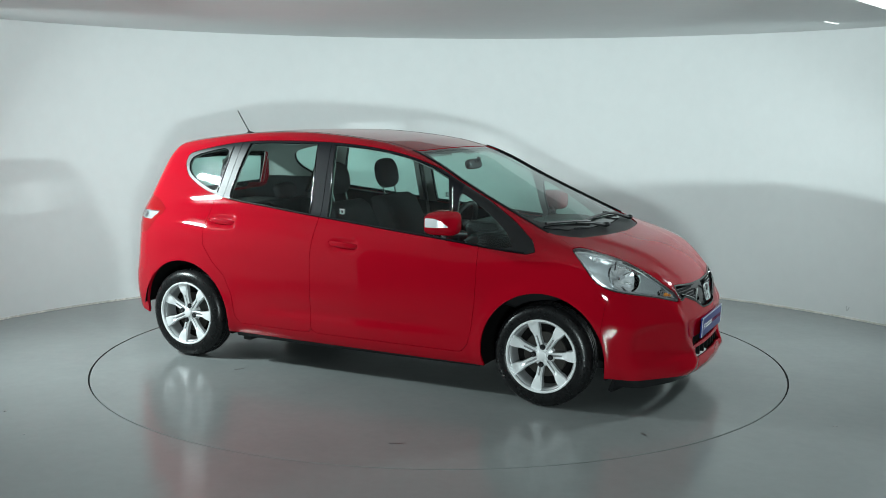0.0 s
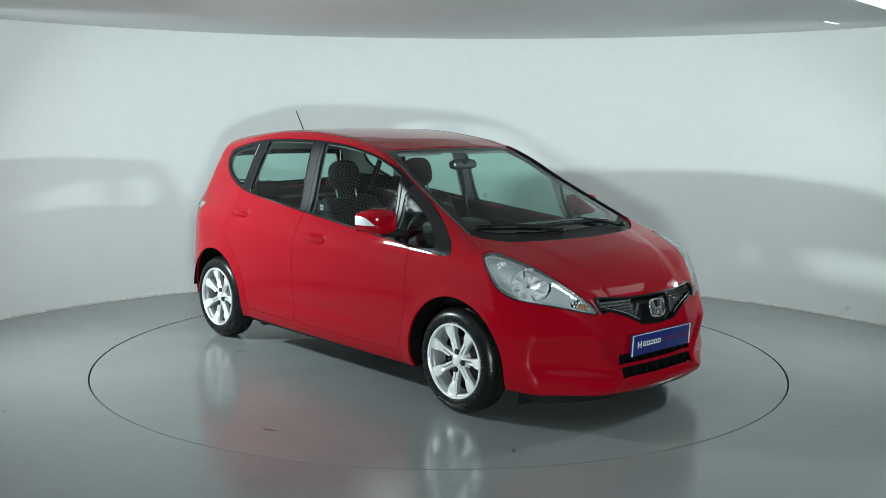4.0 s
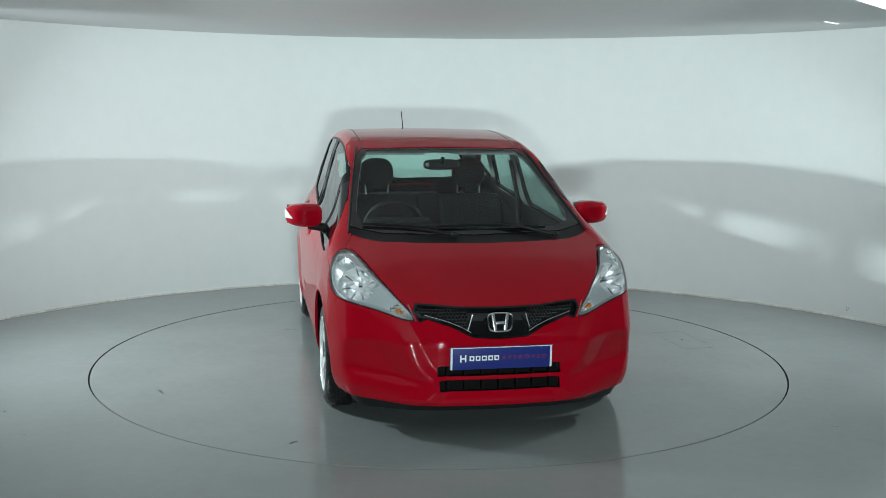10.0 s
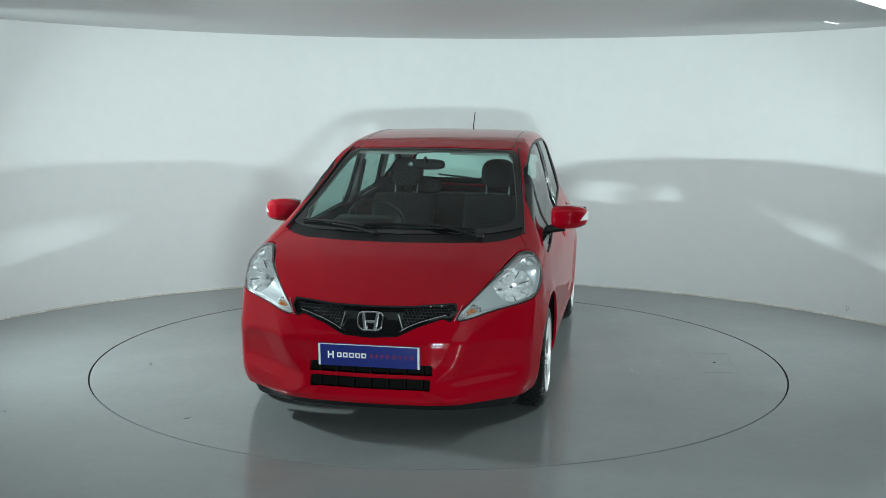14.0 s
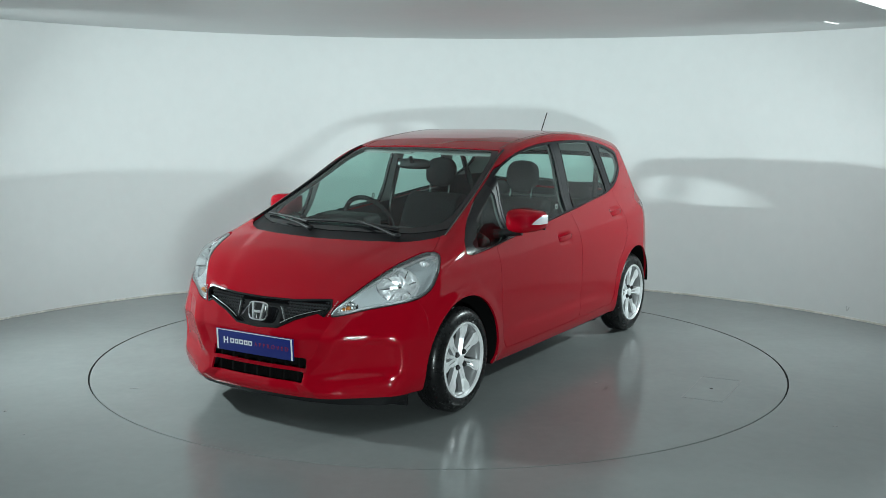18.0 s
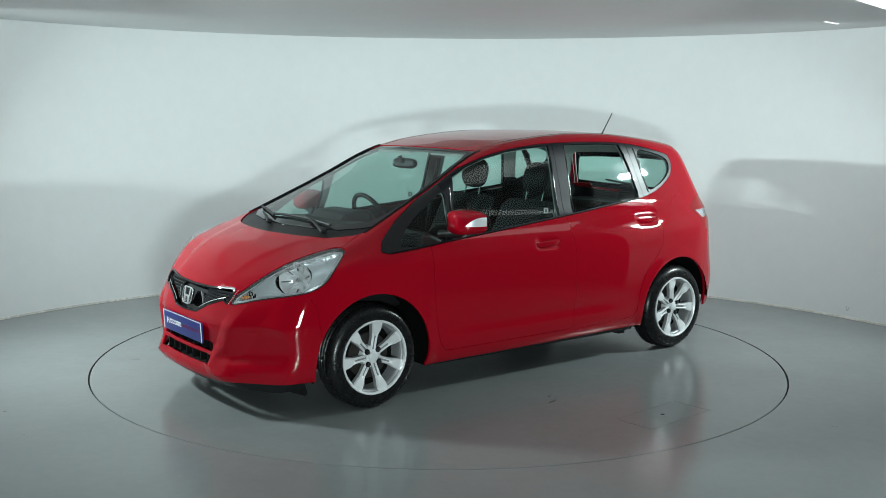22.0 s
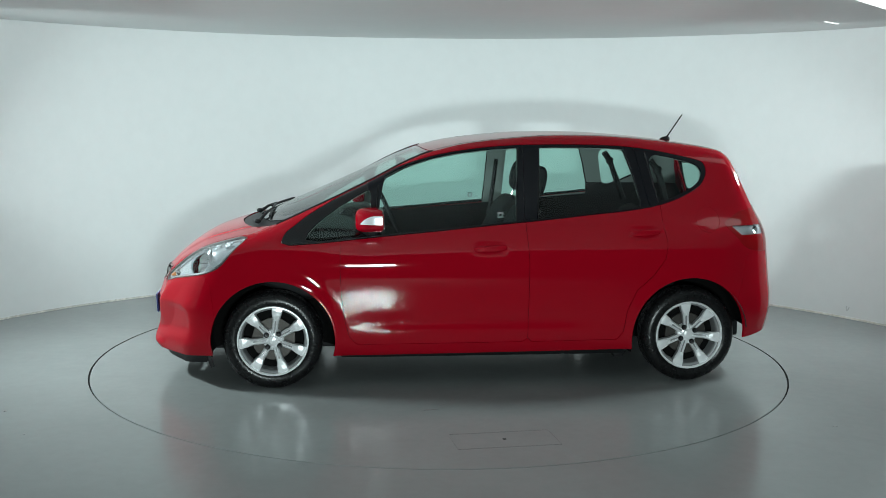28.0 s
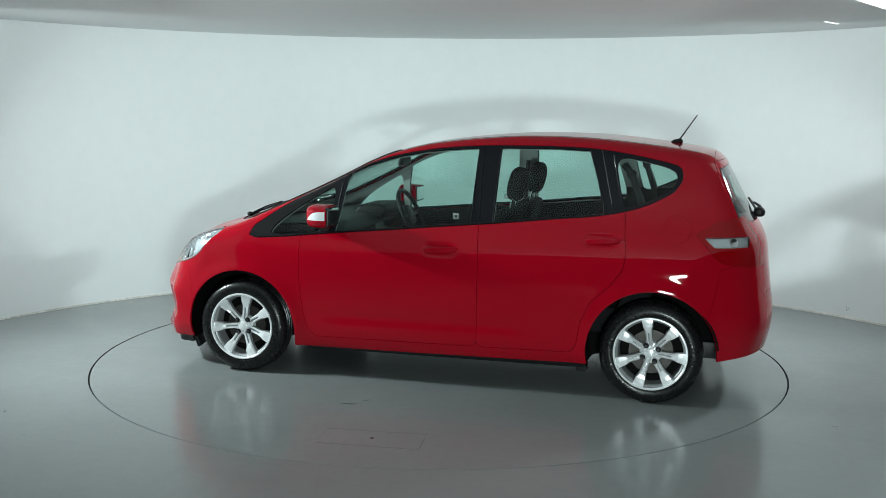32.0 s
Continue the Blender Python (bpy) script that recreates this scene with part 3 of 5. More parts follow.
    tail = outline([(-2.715, 0.958), (-2.755, 0.985), (-2.86, 1.045), (-3.3, 1.09), (-3.3, 0.765), (-2.95, 0.785), (-2.84, 0.82), (-2.79, 0.89)], (0, 2), 0.0, 1)
    TL, B = split(B, meet(tail, lambda P: 0.50 - P[:, 1], behind), 0.0008)
    rear_glass = outline([(-0.2, 1.335), (0.50, 1.325), (0.56, 1.30), (0.655, 1.06), (0.60, 1.02), (-0.2, 1.0)], (1, 2), 0.0, 1)
    glass_edge = lambda P: P[:, 0] - np.interp(P[:, 2], [0.9, 1.05, 1.25, 1.40], [-3.0, -2.945, -2.86, -2.795])
    RG, B = split(B, meet(rear_glass, glass_edge), 0.002)

    hood = outline([(0.23, -0.3), (0.23, 0.0), (0.20, 0.3), (0.14, 0.5), (0.05, 0.63), (0.0, 0.665), (0.10, 0.702), (0.2, 0.73), (0.42, 0.66), (0.60, 0.53), (0.635, 0.455), (0.672, 0.32), (0.69, 0.0), (0.69, -0.3)], (0, 1), 0.004, 0)
    HD, B = split(B, meet(hood, lambda P: 0.645 - P[:, 2]), 0.002)
    roof = outline([(-0.5, -0.5), (-0.5, 0.50), (-0.95, 0.505), (-1.6, 0.500), (-2.3, 0.488), (-2.80, 0.47), (-2.80, -0.5)], (0, 1))
    RF, B = split(B, meet(roof, lambda P: 1.3 - P[:, 2]), 0.0025)
    FB, B = split(B, outline([(0.20, 0.1), (0.335, 0.44), (0.355, 0.60), (0.40, 0.68), (0.60, 0.80), (1.3, 0.80), (1.3, 0.0), (0.2, 0.0)], (0, 2)), 0.0014)
    fd = outline([(-0.395, 1.2), (-0.392, 0.70), (-0.40, 0.55), (-0.420, 0.40), (-0.445, 0.31), (-0.49, 0.262), (-1.47, 0.267), (-1.503, 0.29), (-1.507, 0.75), (-1.495, 0.93), (-1.485, 1.25)], (0, 2))
    lowdoor = lambda P: P[:, 2] - 1.12
    FD, B = split(B, meet(fd, lowdoor, on_side), 0.0022)
    rd = outline([(-1.485, 1.25), (-1.495, 0.93), (-1.507, 0.75), (-1.503, 0.29), (-1.53, 0.267), (-2.05, 0.272), (-2.085, 0.32), (-2.105, 0.45), (-2.16, 0.57), (-2.26, 0.66), (-2.335, 0.76), (-2.35, 0.85), (-2.335, 0.95), (-2.32, 1.25)], (0, 2))
    RD, B = split(B, meet(rd, lowdoor, on_side), 0.0022)
    hatch = lambda P: P[:, 0] - np.interp(P[:, 2], [0.6, 0.8, 1.05, 1.25, 1.40], [-3.02, -3.0, -2.93, -2.845, -2.78])
    TG, B = split(B, meet(hatch, outline([(-0.3, 1.36), (0.55, 1.36), (0.60, 1.30), (0.69, 1.08), (0.66, 0.78), (0.55, 0.62), (-0.3, 0.60)], (1, 2))), 0.002)
    RB, B = split(B, outline([(-3.5, 0.80), (-2.97, 0.80), (-2.86, 0.775), (-2.83, 0.60), (-2.8, 0.5), (-2.6, 0.1), (-3.5, 0.1)], (0, 2)), 0.0015)
    flap = lambda P: np.maximum(np.hypot(P[:, 0] + 2.62, P[:, 2] - 0.985) - 0.075, 0.3 - P[:, 1])
    FL, BL = split(B, flap, 0.0013)

    low_strip, _ = split(H, zbot)

    def piece(name, sh, material, parent=car, label="", depth=0.012, lift=0.0):
        return part(name, sheet_mesh(name, sh, depth, lift, 0.0011 if material is M_RED else 0.0), material, parent, label)

    # painted panels
    piece("bonnet", both(HD), M_RED)
    piece("roof_panel", both(RF), M_RED)
    front_bumper = piece("front_bumper", both(FB), M_RED)
    rear_bumper = piece("rear_bumper", both(RB), M_RED)
    tailgate = piece("tailgate", both(TG), M_RED)
    left_side = piece("body_side", BL, M_RED)
    piece("body_side", mirrored(B), M_RED)
    piece("fuel_flap", FL, M_RED, left_side)
    doors = []
    for sh in (FD, mirrored(FD), RD, mirrored(RD)):
        doors.append(piece("door", sh, M_RED))

    # side windows: black frames with panes let in
    panes = {
        "quarter_light": outline([(-0.185, 0.866), (-0.215, 0.935), (-0.33, 1.026), (-0.53, 1.150), (-0.578, 1.166), (-0.575, 1.05), (-0.56, 0.897)], (0, 2), 0.0, 1),
        "front_window": outline([(-0.612, 0.905), (-0.635, 1.10), (-0.665, 1.248), (-0.78, 1.300), (-0.95, 1.349), (-1.11, 1.380), (-1.28, 1.400), (-1.452, 1.411), (-1.43, 0.978), (-1.28, 0.966)], (0, 2), 0.004),
        "rear_window": outline([(-1.578, 0.992), (-1.598, 1.414), (-1.945, 1.414), (-2.105, 1.406), (-2.16, 1.25), (-2.20, 1.10), (-2.20, 1.055), (-1.95, 1.031)], (0, 2), 0.004),
        "rear_quarter_glass": outline([(-2.255, 1.386), (-2.44, 1.352), (-2.585, 1.315), (-2.612, 1.26), (-2.575, 1.195), (-2.44, 1.128), (-2.325, 1.088), (-2.30, 1.18)], (0, 2), 0.0, 2),
    }
    frame_sh = D
    for name, f in panes.items():
        P, frame_sh = split(frame_sh, f, 0.0005)
        for sh in (P, mirrored(P)):
            ob = piece(name, sh, M_GLASS, car, "green-tinted window glass", 0.004, -0.004)
            ob.visible_shadow = False
    for ends in (((-0.590, 0.90), (-0.600, 1.02), (-0.622, 1.19)), ((-1.438, 0.975), (-1.460, 1.412)), ((-1.570, 0.990), (-1.590, 1.415)), ((-2.207, 1.052), (-2.205, 1.10), (-2.165, 1.25), (-2.112, 1.408)), ((-2.318, 1.088), (-2.292, 1.18), (-2.245, 1.385))):
        for sg in (1, -1):
            pts = []
            for (x0, z0), (x1, z1) in zip(ends, ends[1:]):
                for k in range(5):
                    p, n = surf(1, x0 + (x1 - x0) * k / 4, z0 + (z1 - z0) * k / 4, sg)
                    pts.append(p - n * 0.002)
            part("window_seal", tube(pts, 0.0048, 8), M_GLOSSBLACK, car, "glossy black window seal")
    seam_b = lambda P: -1.490 - P[:, 0]
    seam_c = lambda P: np.interp(P[:, 2], [1.05, 1.42], [-2.265, -2.175]) - P[:, 0]
    front_f, rest_f = split(frame_sh, seam_b, 0.0016)
    mid_f, back_f = split(rest_f, seam_c, 0.0016)
    corner_f, front_f = split(front_f, lambda P: -0.56 - P[:, 0])
    for sh in (corner_f, mirrored(corner_f)):
        piece("mirror_corner", sh, M_GLOSSBLACK, car, "gloss black mirror corner panel", 0.014, -0.001)
    for fsh in (front_f, mid_f, back_f):
        for sh in (fsh, mirrored(fsh)):
            piece("window_frame", sh, M_FRAME, car, "satin black window frame and pillar", 0.014, -0.001)

    # windscreen and cowl
    cowl, Wg = split(W, lambda P: np.interp(np.abs(P[:, 1]), [0, 0.3, 0.5, 0.62, 0.7], [0.115, 0.085, 0.03, -0.05, -0.12]) - P[:, 0], 0.001)
    inner = outline([(-0.875, -0.3), (-0.875, 0.0), (-0.885, 0.25), (-0.90, 0.40), (-0.915, 0.505), (-0.5, 0.585), (-0.14, 0.635), (-0.03, 0.5), (0.03, 0.3), (0.06, 0.0), (0.06, -0.3)], (0, 1), 0.0, 1)
    clear, frit = split(Wg, inner)
    ob = piece("windscreen", both(clear), M_GLASS, car, "green-tinted windscreen glass", 0.0, -0.003)
    ob.visible_shadow = False
    piece("windscreen_border", both(frit), M_GLOSSBLACK, car, "black windscreen border", 0.008, -0.003)
    piece("cowl", both(cowl), M_BLACK, car, "black plastic cowl", 0.012, -0.008)
    RGc, RGf = split(RG, lambda P: rear_glass(P) + 0.05)
    ob = piece("tailgate_window", both(RGc), M_GLASS, tailgate, "green-tinted rear glass", 0.0, -0.004)
    ob.visible_shadow = False
    piece("tailgate_window_border", both(RGf), M_GLOSSBLACK, tailgate, "black rear glass border", 0.005, -0.004)
    # grille with its mesh
    grille_ob = piece("grille", both(G), M_GLOSSBLACK, car, "gloss black grille with honeycomb mesh", 0.035, -0.034)
    _, rim_sh = split(G, lambda P: grille(P) + 0.009)
    piece("grille_surround", both(rim_sh), M_GLOSSBLACK, grille_ob, "gloss black surround", 0.02, 0.002)
    for s in (1, -1):
        bm = bmesh.new()
        rows = int(0.2 / 0.0155)
        for r in range(rows):
            for c in range(22):
                y, z = 0.085 + (c + 0.5 * (r % 2)) * 0.0175, 0.505 + r * 0.0152
                if grille(np.array([[0.7, y, z]]))[0] > -0.02:
                    continue
                if y < 0.158:
                    continue
                p0, _ = surf(0, y, z)
                ring_o, ring_i, deep = [], [], []
                for k in range(6):
                    a = math.pi / 6 + k * math.pi / 3
                    for lst, rad, dx in ((ring_o, 0.0101, -0.022), (ring_i, 0.0074, -0.019), (deep, 0.0070, -0.033)):
                        lst.append(bm.verts.new((p0.x + dx, s * (y + rad * math.cos(a)), z + rad * math.sin(a))))
                for k in range(6):
                    j = (k + 1) % 6
                    bm.faces.new((ring_o[k], ring_o[j], ring_i[j], ring_i[k]))
                    bm.faces.new((ring_i[k], ring_i[j], deep[j], deep[k]))
        bmesh.ops.recalc_face_normals(bm, faces=bm.faces)
        part("grille_mesh", bm, M_MESH, grille_ob, "dark grey honeycomb mesh")
        p0, _ = surf(0, 0.135, 0.60)
        part("grille_blade", moved(box(-0.012, 0.0, -0.0025, 0.0025, -0.042, 0.040, 0.001), pose(p0.x - 0.006, s * 0.148, 0.588, s * 16)), M_SATIN, grille_ob, "satin silver blade")
    for s in (1, -1):
        studs = bmesh.new()
        for k in range(9):
            y, z = 0.418 + 0.004 * k, 0.597 + 0.0088 * k
            q, qn = surf(0, y, z)
            bmesh.ops.create_uvsphere(studs, u_segments=8, v_segments=6, radius=0.0042, matrix=Matrix.Translation((q.x + 0.002, s * q.y, q.z)))
        part("stud_strip", smooth(studs, 60), M_CHROME, grille_ob, "bright studded strip")
        pts = []
        for y, z in ((0.375, 0.612), (0.32, 0.598), (0.25, 0.577), (0.19, 0.552), (0.15, 0.530)):
            q, qn = surf(0, y, z)
            pts.append((q.x - 0.006, s * y, z + 0.012))
        part("grille_trim", tube(pts, 0.0018, 6), M_SATIN, grille_ob, "thin silver trim line")
    for S, n in zip(slots, (5, 5)):
        ob = piece("air_intake", both(S), M_VOID, front_bumper, "black slotted intake", 0.0, -0.05)
        z = float(S[0][:, 2].mean())
        for k in range(-3, 4):
            y = k * 0.088
            p0, _ = surf(0, abs(y), z)
            part("intake_rib", box(p0.x - 0.05, p0.x - 0.010, y - 0.007, y + 0.007, z - 0.028, z + 0.028, 0.002), M_VOID, ob)

    # headlights: clear lens over a silver housing with bowl, bulb and amber indicator
    for s, sh in ((1, L), (-1, mirrored(L))):
        lamp_ob = piece("headlight", sh, M_LENS, car, "clear headlight with silver housing", 0.0, 0.001)
        lamp_ob.visible_shadow = False
        p0, n0 = surf(0, 0.692, 0.762)
        ind = outline([(0.545, 0.660), (0.485, 0.685), (0.40, 0.66), (0.40, 0.58), (0.545, 0.625)], (1, 2))
        top_cell = outline([(0.785, 0.878), (0.66, 0.892), (0.645, 0.850), (0.78, 0.822)], (1, 2), 0.0, 1)
        _, open_sh = split(sh, lambda P: np.linalg.norm((P - np.array([p0.x, s * p0.y, p0.z])) * np.array([1, 0.96, 1.18]), axis=1) - 0.110)
        edge_in, edge_out = split(sh, lambda P: meet(lamp, ahead)(P) + 0.006)
        inner_sh, _ = split(open_sh, lambda P: meet(lamp, ahead)(P) + 0.006)
        _, inner_sh = split(inner_sh, lambda P: np.minimum(ind(P), top_cell(P)))
        part("lamp_housing", sheet_mesh("lamp_housing", inner_sh, 0.012, -0.024), M_LAMPSILVER, lamp_ob, "satin silver lamp housing")
        part("lamp_gasket", sheet_mesh("lamp_gasket", edge_out, 0.03, -0.003), M_LAMPDARK, lamp_ob, "dark lamp edge")
        band_in, band_out = split(edge_in, lambda P: meet(lamp, ahead)(P) + 0.018)
        part("lamp_bezel", sheet_mesh("lamp_bezel", band_out, 0.02, -0.011), M_SATIN, lamp_ob, "bright silver bezel")
        aim = (n0 + Vector((0.75, 0.0, 0.05))).normalized()
        c = p0 - n0 * 0.052
        m = Matrix.Translation((c.x, s * c.y, c.z)) @ Vector((aim.x, s * aim.y, aim.z)).to_track_quat("Z", "Y").to_matrix().to_4x4()
        # bowl of plain chrome facets, stepped like cut glass
        rng = random.Random(11)
        bm, rings = bmesh.new(), []
        for r, h in ((0.014, -0.066), (0.035, -0.059), (0.055, -0.048), (0.073, -0.031), (0.087, -0.010), (0.099, 0.006)):
            rings.append([bm.verts.new((r * 1.14 * math.cos(2 * math.pi * k / 22), r * 0.92 * math.sin(2 * math.pi * k / 22), h + rng.uniform(-0.005, 0.005) * (0.02 < r < 0.10))) for k in range(22)])
        for ra, rb in zip(rings, rings[1:]):
            for k in range(22):
                bm.faces.new((ra[k], ra[(k + 1) % 22], rb[(k + 1) % 22], rb[k]))
        bm.faces.new(rings[0])
        bmesh.ops.recalc_face_normals(bm, faces=bm.faces)
        part("reflector_bowl", moved(bm, m), M_BOWL, lamp_ob, "faceted chrome reflector")
        part("bulb_cap", moved(spun([(0.002, -0.018), (0.010, -0.020), (0.013, -0.028), (0.013, -0.05), (0.008, -0.066)], 20), m), M_CHROME, lamp_ob, "chrome bulb shield")
        for ang in range(15, 375, 45):
            part("flute", moved(box(0.030, 0.082, -0.0025, 0.0025, -0.050, -0.044, 0.001), m @ pose(0, 0, 0, 0, 0, ang) @ pose(0, 0, 0, 0, -32)), M_LAMPDARK if ang % 90 == 15 else M_CHROME, lamp_ob)
        # indicator cell by the grille: clear facets and amber bulbs
        cells = bmesh.new()
        for i in range(9):
            for j in range(6):
                y, z = 0.415 + i * 0.0145, 0.588 + j * 0.0145
                q, qn = surf(0, y, z)
                if ind(np.array([q]))[0] > -0.004 or lamp(np.array([q]))[0] > -0.010:
                    continue
                q = q - qn * 0.020
                a = [cells.verts.new((q.x + dx, s * (q.y + dy), q.z + dz)) for dx, dy, dz in ((0, -0.0072, -0.0072), (0, 0.0072, -0.0072), (0, 0.0072, 0.0072), (0, -0.0072, 0.0072), (0.006, rng.uniform(-0.003, 0.003), rng.uniform(-0.003, 0.003)))]
                for k in range(4):
                    cells.faces.new((a[k], a[(k + 1) % 4], a[4]))
        bmesh.ops.recalc_face_normals(cells, faces=cells.faces)
        part("indicator_reflector", cells, M_BOWL, lamp_ob, "clear faceted indicator reflector")
        for y, z, r in ((0.505, 0.642, 0.013), (0.484, 0.636, 0.009)):
            q, qn = surf(0, y, z)
            q = q - qn * 0.012
            part("indicator", moved(superball(r, r, r * 0.8, 2.4), Matrix.Translation((q.x, s * q.y, q.z))), M_AMBER, lamp_ob, "amber indicator bulb")
        # two small side lamps at the top
        cell_sh, _ = split(sh, meet(top_cell, lambda P: meet(lamp, ahead)(P) + 0.006))
        part("side_lamp_tray", sheet_mesh("side_lamp_tray", cell_sh, 0.0, -0.030), M_LAMPSILVER, lamp_ob, "silver side lamp tray")
        for y, z, r in ((0.745, 0.856, 0.024), (0.690, 0.868, 0.018)):
            q, qn = surf(0, y, z)
            q = q - qn * 0.020
            mm = Matrix.Translation((q.x, s * q.y, q.z)) @ Vector((qn.x, s * qn.y, qn.z)).to_track_quat("Z", "Y").to_matrix().to_4x4()
            cup = spun([(0.003, -0.012), (r * 0.5, -0.008), (r, 0.004), (r * 1.1, 0.004)], 12)
            for f in cup.faces:
                f.smooth = False
            part("side_lamp", moved(cup, mm), M_BOWL, lamp_ob, "small chrome side lamp")
            part("side_bulb", moved(superball(r * 0.3, r * 0.3, r * 0.5, 2.0, 12, 8), mm), M_REPEATER, lamp_ob)

    # tail lights: red with a clear band
    clear_band = lambda P: meet(outline([(-2.765, 0.948), (-2.825, 0.893), (-3.01, 0.893), (-3.01, 0.950)], (0, 2)), lambda P: 0.55 - P[:, 1])(P)
    TC, TR = split(TL, clear_band)
    for sg in (1, -1):
        flip = (lambda q: q) if sg > 0 else mirrored
        t_ob = piece("tail_light", flip(TR), M_TAILRED, car, "red tail light with clear band", 0.006, 0.0)
        part("clear_band", sheet_mesh("clear_band", flip(TC), 0.008, 0.0), M_LENS, t_ob, "clear lens band").visible_shadow = False
        part("band_backing", sheet_mesh("band_backing", flip(TC), 0.0, -0.012), M_LAMPSILVER, t_ob, "silver band behind the lens")
        p3, n3 = surf(1, -2.925, 0.922, sg)
        part("reverse_bulb", moved(spun([(0.002, 0.004), (0.012, 0.006), (0.022, 0.012), (0.026, 0.012)], 20), Matrix.Translation(p3 - n3 * 0.011) @ n3.to_track_quat("Z", "Y").to_matrix().to_4x4()), M_CHROME, t_ob, "round chrome reflector")

    # dark edges below the paint
    lip, _ = split(low_strip, lambda P: np.maximum(0.128 - P[:, 2], 0.40 - P[:, 0]))
    piece("front_lip", both(lip), M_BLACK, front_bumper, "black lower lip", 0.02, -0.025)
    sill, _ = split(low_strip, lambda P: np.maximum(np.maximum(0.150 - P[:, 2], P[:, 0] + 0.40), -2.12 - P[:, 0]))
    for sh in (sill, mirrored(sill)):
        piece("sill_underside", sh, M_BLACK, car, "black sill underside", 0.02, -0.035)

    # cabin lining behind the panels
    C = split(H, zbot)[1]
    for hx in (HUB_F, HUB_R):
        _, C = split(C, lambda P: np.maximum(np.hypot(P[:, 0] - hx, P[:, 2] - ARCH_Z) - ARCH - 0.02, 0.4 - P[:, 1]))
    for f in panes.values():
        _, C = split(C, lambda P: np.maximum(f(P) - 0.002, on_side(P)))
    _, C = split(C, lambda P: np.maximum(inner(P), 0.9 - P[:, 2]))
    _, C = split(C, meet(rear_glass, behind))
    C, _ = split(C, lambda P: P[:, 0] - 0.20)
    low_l, high_l = split(C, lambda P: P[:, 2] - np.interp(P[:, 0], [-2.6, -0.1], [1.07, 0.86]))
    piece("door_lining", both(low_l), M_PLASTIC, car, "dark cabin side lining", 0.0, -0.028)
    rear_l, high_l = split(high_l, lambda P: np.maximum(P[:, 0] + 2.20, P[:, 2] - 1.12))
    for sh in (rear_l, mirrored(rear_l)):
        piece("luggage_lining", sh, M_PLASTIC, car, "dark luggage bay lining", 0.0, -0.028)
    piece("headlining", both(high_l), M_TRIM, car, "light grey pillar trim and headlining", 0.0, -0.028)
    return car


def spoke_mesh():
    """One spoke: a grooved bar from the hub whose two ridges part into a flat blade at the rim."""
    bm = bmesh.new()
    rows = []
    for r, w, core, top, mid in ((0.020, 0.0170, 0.0110, 0.060, -0.0100), (0.060, 0.0175, 0.0110, 0.063, -0.0110), (0.100, 0.0180, 0.0108, 0.0665, -0.0105), (0.116, 0.0185, 0.0105, 0.068, -0.0075), (0.132, 0.0215, 0.0140, 0.070, -0.0010), (0.152, 0.0275, 0.0235, 0.0725, 0.0030), (0.178, 0.0310, 0.0285, 0.0735, 0.0030), (0.1985, 0.0335, 0.0315, 0.0715, 0.0015)):
        row = []
        for y, dz in ((-w * 1.10, -0.036), (-w, -0.0125), (-core, 0.0), (-0.0045, mid), (0.0045, mid), (core, 0.0), (w, -0.0125), (w * 1.10, -0.036)):
            row.append(bm.verts.new((r, y, top + dz)))
        rows.append(row)
    for i, (a, b) in enumerate(zip(rows, rows[1:])):
        for k in range(7):
            bm.faces.new((a[k], b[k], b[k + 1], a[k + 1])).material_index = 1 if k in (0, 6) or (k == 3 and i < 3) else 0
    bmesh.ops.recalc_face_normals(bm, faces=bm.faces)
    if sum(f.normal.z for f in bm.faces) < 0:
        bmesh.ops.reverse_faces(bm, faces=bm.faces)
    me = bpy.data.meshes.new("spoke")
    smooth(bm, 9).to_mesh(me)
    bm.free()
    me.materials.append(M_ALLOY)
    me.materials.append(M_ALLOY_DK)
    return me


SPOKE = spoke_mesh()


